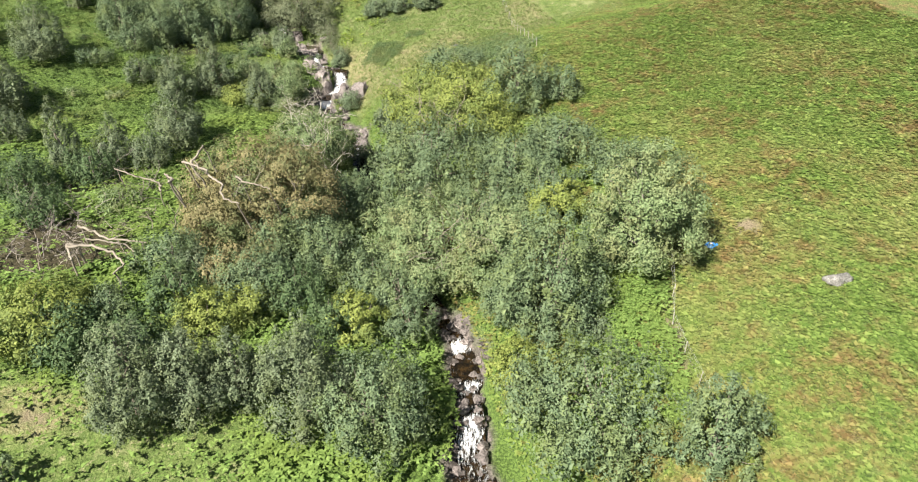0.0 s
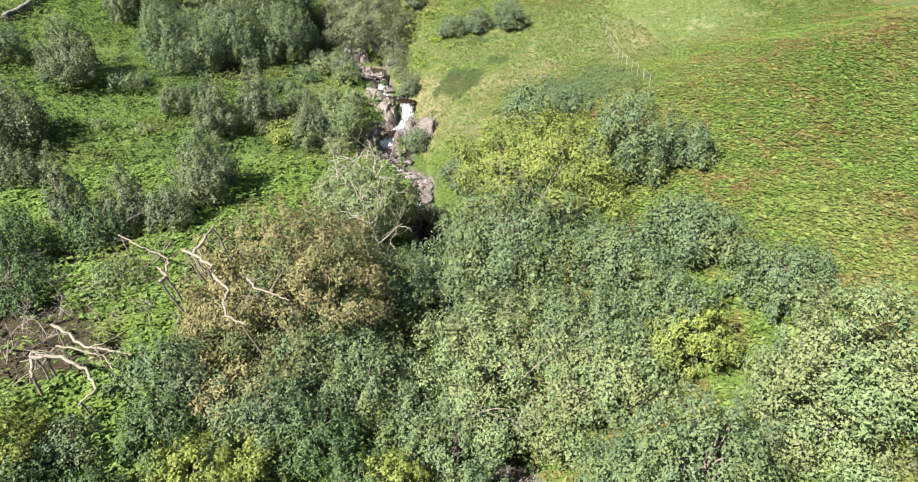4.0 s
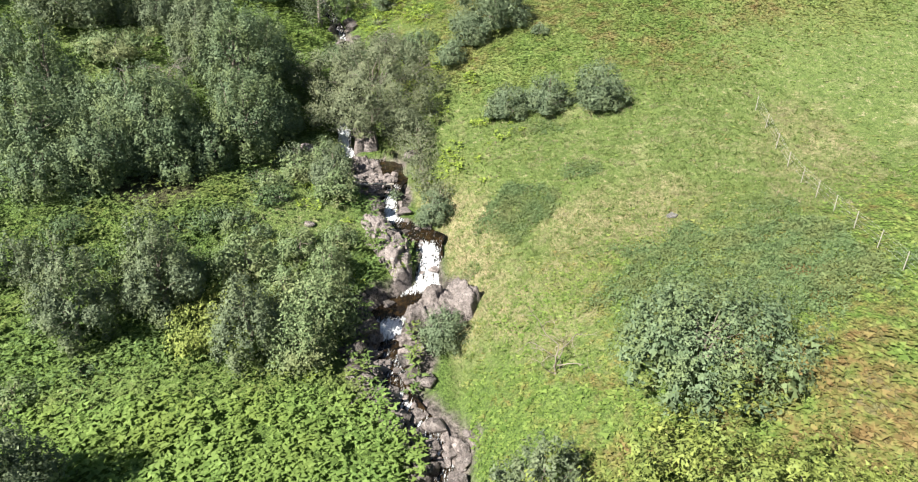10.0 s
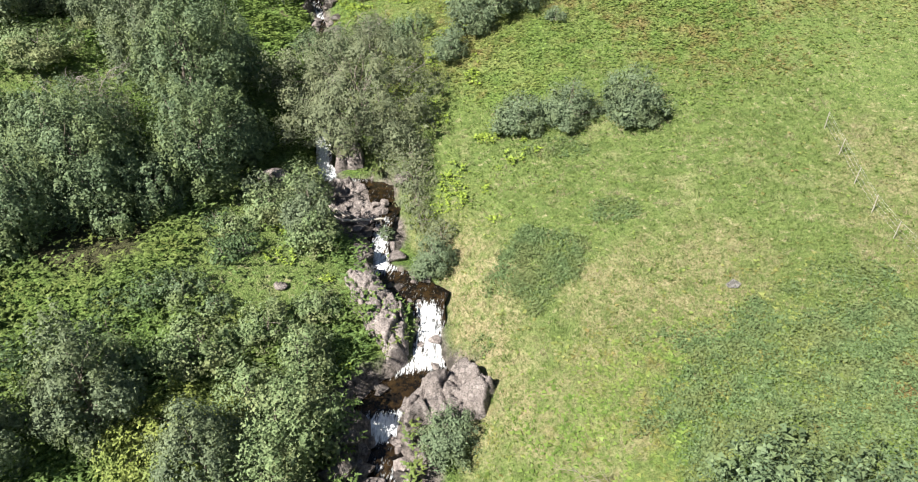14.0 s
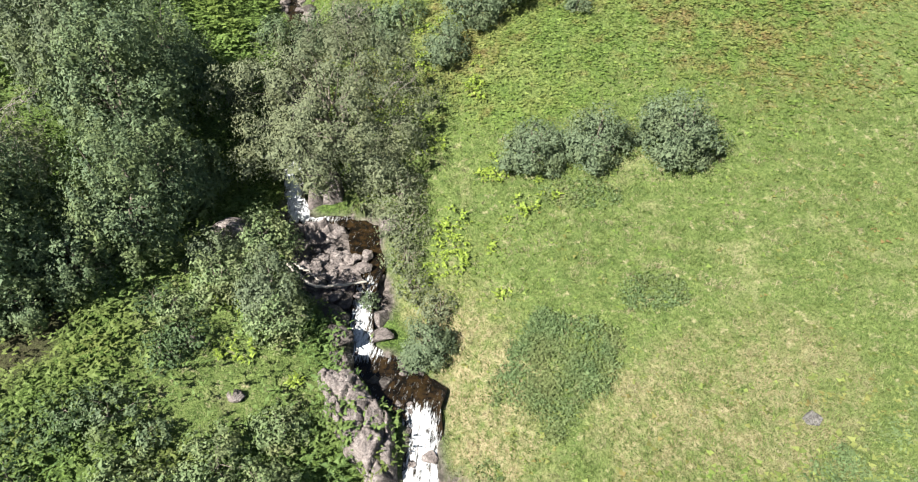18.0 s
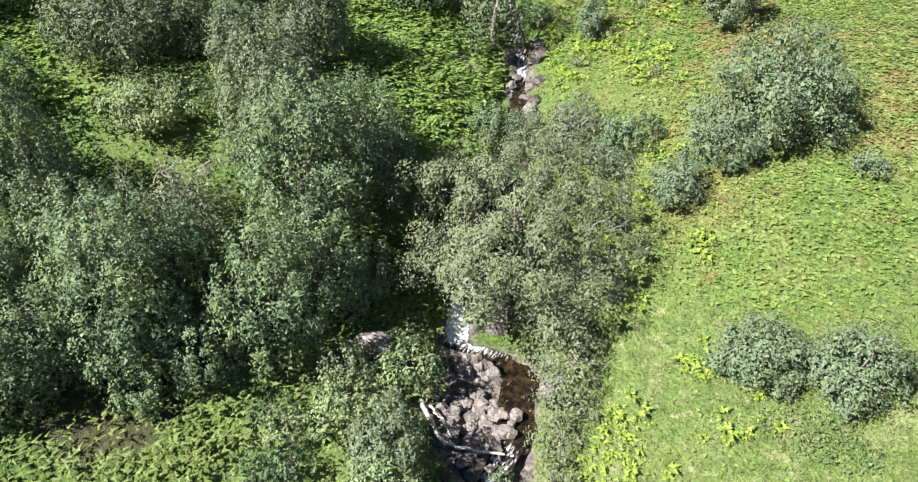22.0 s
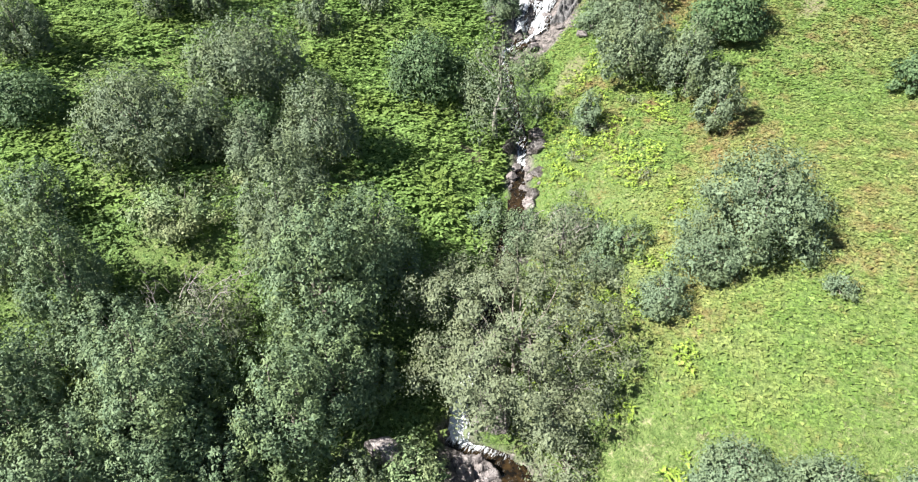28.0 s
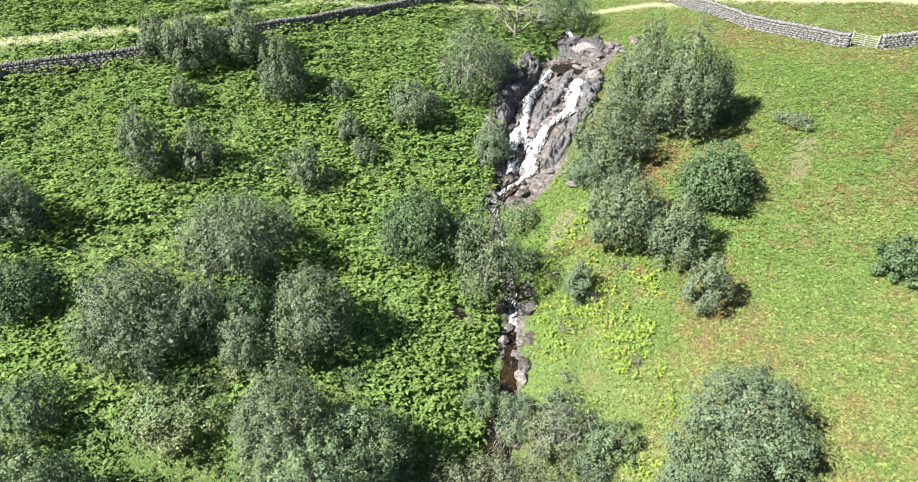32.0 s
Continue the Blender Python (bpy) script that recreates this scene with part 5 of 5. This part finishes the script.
def field_gate(a, b):
    a, b = np.array(a, float), np.array(b, float)
    z = height(*((a + b) / 2))
    ob = thing("field_gate", *((a + b) / 2), z, "closed grey metal field gate between wall ends", "gate")
    u = (b - a) / 2
    for k in range(6):
        q = 0.2 + 0.19 * k
        part("bar", limbs_mesh("bar", [(np.array([[-u[0], -u[1], q], [0, 0, q], [u[0], u[1], q]]), np.full(3, 0.024))], STEEL), ob)
    for f in (-1, 0, 1):
        part("upright", limbs_mesh("upright", [(np.array([[u[0] * f, u[1] * f, 0.1], [u[0] * f, u[1] * f, 1.2]]), np.full(2, 0.028))], STEEL), ob)
    for f in (-1.04, 1.04):
        part("gate_post", limbs_mesh("gate_post", [(np.array([[u[0] * f, u[1] * f, -0.4], [u[0] * f, u[1] * f, 1.35]]), np.full(2, 0.08))], POST), ob)


field_gate((-17.0, 155.9), (-14.9, 155.5))


def fence(line, gap, label, seed, tall=1.1):
    rng = np.random.default_rng(seed)
    line = np.array(line, float)
    length = np.concatenate([[0], np.cumsum(np.hypot(*np.diff(line, axis=0).T))])
    t = np.arange(0, length[-1], gap)
    x, y = np.interp(t, length, line[:, 0]), np.interp(t, length, line[:, 1])
    ob = thing("wire_fence", x[0], y[0], height(x[0], y[0]), label, "fence")
    o = np.array([x[0], y[0], height(x[0], y[0])])
    tops = []
    for i in range(len(t)):
        f = np.array([x[i], y[i], height(x[i], y[i])]) - o
        top = f + np.array([rng.normal(0, 0.06), rng.normal(0, 0.06), tall])
        tops.append((f, top))
        part("post", limbs_mesh("post", [(np.array([f - [0, 0, 0.3], top]), np.array([0.032, 0.028]))], POST), ob)
    for k in (0.35, 0.6, 0.85, 0.98):
        p = np.array([a + (b - a) * k for a, b in tops])
        part("wire", limbs_mesh("wire", [(p, np.full(len(p), 0.004))], STEEL), ob)


fence([(6.5, 99.6), (6.6, 98.9), (7.5, 91.6), (7.9, 86.6), (8.6, 80.0), (9.2, 74.0)], 2.4, "old wire fence with thin weathered posts across the pasture", 1)
fence([(14.6, 39.0), (14.4, 36.6), (13.4, 32.2), (13.8, 28.8), (14.2, 25.0)], 2.2, "old wire fence with weathered posts beside the trees", 2)


# ---- blue bag on the hillside ----
def blue_bag(x, y):
    rng = np.random.default_rng(5)
    ob = thing("blue_sack", x, y, height(x, y), "crumpled bright blue plastic sack on the grass", "sack")
    for name, o, size, mat in (("sack_body", (-0.12, 0, 0.16), (0.42, 0.3, 0.24), BLUE), ("sack_neck", (0.38, 0.08, 0.10), (0.22, 0.2, 0.14), BLUE), ("white_panel", (-0.1, -0.05, 0.36), (0.16, 0.1, 0.05), WHITE)):
        me = rock_mesh(rng, 3, size, mat, 0.22, 9)
        b = part(name, me, ob)
        b.location = o


BLUE, WHITE = plain("blue_plastic", (0.02, 0.16, 0.50), (0.05, 0.28, 0.70), 5, 0.35), plain("white_plastic", (0.6, 0.62, 0.65), (0.8, 0.8, 0.8), 5, 0.4)
blue_bag(17.6, 38.7)


# ---- bracken, grass and low shrubs ----
def scatter(rng, n, s0, s1, d0, d1):
    s, d = rng.uniform(s0, s1, n), rng.uniform(d0, d1, n)
    x, y = world_xy(s, d)
    return s, d, x, y


def open_ground(s, d, x, y):
    """Where plants can grow: away from water, bare rock, track."""
    out, _ = channel(s, d)
    return step(out, 0.15, 0.9) * (1 - slab(s, d)) * (1 - stone_bed(s, d)) * (1 - trackway(s, d)) * (1 - bare_earth(x, y)) * (1 - 0.9 * brush_and_shade(x, y))


def fronds(rng, x, y, per, length, up, width=0.5, pairs=3, stalk=0.0):
    """Arching pinnate fronds in crowns of a few: each a row of paired leaflets that grow smaller to the tip."""
    n = len(x)
    z = land(x, y)
    x, y, z, length = (np.repeat(v, per) for v in (x, y, z, length))
    m = n * per
    a = rng.uniform(0, 2 * math.pi, m)
    l = length * rng.uniform(0.65, 1.2, m)
    rise = up * rng.uniform(0.4, 1.3, m)
    drop = rng.uniform(0.0, 0.5, m)
    out = np.stack([np.cos(a), np.sin(a), 0 * a], 1)
    side = np.stack([-np.sin(a), np.cos(a), rng.normal(0, 0.25, m)], 1)
    root = np.stack([x, y, z + stalk * (0.3 + 1.1 * soft_noise(x * 0.55, y * 0.55, 97, 3)) * rng.uniform(0.75, 1.1, m)], 1)

    def rib(t):
        return root + out * (t * l)[:, None] + np.array([0, 0, 1.0]) * (l * rise * (0.45 + 0.55 * np.sin(np.pi * np.minimum(t, 0.62)) - drop * max(t - 0.4, 0)))[:, None]
    tris = []
    for k in range(pairs):
        t = 0.15 + 0.62 * k / pairs
        w = side * (width * l * (1 - 0.8 * k / pairs) * 0.5)[:, None]
        back = out * (0.06 * l)[:, None]
        tris += [rib(t) - w + back, rib(t) + w + back, rib(t + (0.75 if k == pairs - 1 else 0.95) / pairs)]
    return np.stack(tris, 1).reshape(-1, 3), np.arange(3 * pairs * m).reshape(-1, 3)


def carpet(name, label, material, v, f):
    tagged(new(name, mesh_from(name, v, f, material)), label, "ground cover", "", "stuff")


def near_walk(s, d):
    """The stretch of hillside that lies open to the valley."""
    return (d > np.interp(s, (-4, 30, 36, 66, 72, 100, 120, 130, 146), (-32, -32, -40, -44, -50, -56, -48, -28, -8))) & (d < np.interp(s, (-18, -6, 6, 12, 75, 85, 98, 126, 146), (24, 36, 48, 58, 60, 42, 34, 42, 24)))


rng = np.random.default_rng(500)
# tall bracken on the left slope
s, d, x, y = scatter(rng, 112000, -8, 147, -54, -1.0)
keep = near_walk(s, d) & (rng.random(len(s)) < open_ground(s, d, x, y) * (1 - 0.93 * meadow(s, d, x, y)) * (0.75 + 0.5 * soft_noise(x * 0.3, y * 0.3, 91, 2)) * step(s, -8, -3))
s, x, y = s[keep], x[keep], y[keep]
size = rng.uniform(0.42, 0.85, len(x)) * (0.75 + 0.5 * soft_noise(x * 0.25, y * 0.25, 92, 2))
mid = (s > 44) & (s < 76)
carpet("bracken", "lush bright green bracken on the valley side", FERN, *fronds(rng, x[~mid], y[~mid], 3, 0.84 * size[~mid], 0.22, 0.48, 2, 0.70))
carpet("bracken", "deep green lacy bracken beside the cascades", FERN_DEEP, *fronds(rng, x[mid], y[mid], 3, 0.8 * size[mid], 0.34, 0.34, 3, 0.6))
# short bracken on the open right hillside
s, d, x, y = scatter(rng, 410000, -20, 147, 1.5, 60)
keep = near_walk(s, d) & (rng.random(len(s)) < open_ground(s, d, x, y) * (1 - 0.96 * meadow(s, d, x, y)) * (0.6 + 0.6 * soft_noise(x * 0.35, y * 0.35, 93, 2)))
s, x, y = s[keep], x[keep], y[keep]
size = rng.uniform(0.15, 0.40, len(x)) * (1 + 0.3 * (s < 36))
for far, up, stalk in ((s < 36, 0.13, 0.12), (s >= 36, 0.07, 0.07)):
    carpet("short_bracken", "short green and rusty bracken on the open hillside", FERN_HILL, *fronds(rng, x[far], y[far], 2, size[far], up, 0.56, 1, stalk))
# lush bracken between the lower trees and the fence
x, y = rng.uniform(7.0, 14.2, 2600), rng.uniform(26.0, 39.0, 2600)
keep = (x < np.interp(y, (26, 29, 33, 39), (13.0, 13.2, 13.4, 14.2))) & (rng.random(2600) < 0.9 * (1 - bare_earth(x, y)))
carpet("bracken", "dense vivid green bracken beside the lower fence", FERN, *fronds(rng, x[keep], y[keep], 5, rng.uniform(0.35, 0.65, keep.sum()), 0.22, 0.44, 3, 0.5))
# yellowing fern crowns along the banks
s, d, x, y = scatter(rng, 9000, 45, 100, -9, 11)
keep = (rng.random(len(s)) < 0.7 * open_ground(s, d, x, y)) & (soft_noise(x * 0.55, y * 0.55, 94, 2) > np.where((s > 73) & (d > 0), 0.54, 0.66)) & (np.abs(d) > 2.2) & ((d > 0) & (s > 60) | (d < 0) & (s < 64))
carpet("yellow_fern", "yellow-green fern crowns on the stream banks", FERN_GOLD, *fronds(rng, x[keep], y[keep], 6, rng.uniform(0.3, 0.6, keep.sum()), 0.7, 0.4))


def blades(rng, x, y, per, length):
    n, m = len(x), len(x) * per
    z = land(x, y)
    x, y, z = (np.repeat(v, per) for v in (x, y, z))
    a, l = rng.uniform(0, 2 * math.pi, m), length * rng.uniform(0.5, 1.3, m)
    out = np.stack([np.cos(a), np.sin(a), 0 * a], 1)
    side = np.stack([-np.sin(a), np.cos(a), 0 * a], 1)
    p = np.stack([x, y, z - 0.02], 1) + out * rng.uniform(0, 0.15, m)[:, None]
    tip = p + out * (l * rng.uniform(0.2, 0.8, m))[:, None] + np.array([0, 0, 1.0]) * (l * rng.uniform(0.4, 0.9, m))[:, None]
    w = side * (0.075 * l)[:, None]
    return np.stack([p - w, p + w, tip], 1).reshape(-1, 3), np.arange(3 * m).reshape(-1, 3)


s, d, x, y = scatter(rng, 52000, -12, 128, -40, 56)
keep = rng.random(len(s)) < open_ground(s, d, x, y) * meadow(s, d, x, y)
s2, d2, x2, y2 = scatter(rng, 24000, 44, 72, 0.5, 30)
keep2 = rng.random(len(s2)) < open_ground(s2, d2, x2, y2) * meadow(s2, d2, x2, y2)
carpet("grass", "rough pale green grass with straw-coloured tufts", GRASS, *blades(rng, np.concatenate([x[keep], x2[keep2]]), np.concatenate([y[keep], y2[keep2]]), 7, 0.24))


def mat(rng, cx, cy, rx, ry, n):
    x, y = cx + rng.uniform(-1.5, 1.5, n) * rx, cy + rng.uniform(-1.5, 1.5, n) * ry
    keep = rng.random(n) < spot(x, y, cx, cy, rx, ry, 36) ** 2 * (0.35 + 0.65 * step(soft_noise(x * 0.9, y * 0.9, 37, 3), 0.35, 0.6))
    return x[keep], y[keep]


spots = [mat(rng, *p) for p in ((-10.4, 88.8, 2.5, 2.8, 44000), (-6.3, 92.4, 1.5, 1.0, 4000), (2.2, 80.2, 7.0, 5.2, 170000), (-9.9, 98.2, 2.4, 1.0, 6000), (-13.0, 84.6, 0.8, 0.8, 1500), (-2.2, 76.6, 2.6, 1.8, 9000), (4.5, 85.5, 2.0, 3.0, 9000))]
x, y = (np.concatenate([p[k] for p in spots]) for k in (0, 1))
lump = 0.10 + 0.35 * soft_noise(x * 1.3, y * 1.3, 96, 2)
p = np.stack([x, y, land(x, y) + lump * rng.uniform(0.3, 1, len(x))], 1)
v = leaf_tris(rng, p, unit(rng.normal(size=p.shape) * 0.6 + np.array([0, 0, 0.8])), rng.uniform(0.07, 0.16, len(x)), 0.7)
carpet("low_shrub", "low dark green shrub mats in the pasture", HEATH, v, np.arange(len(v)).reshape(-1, 3))
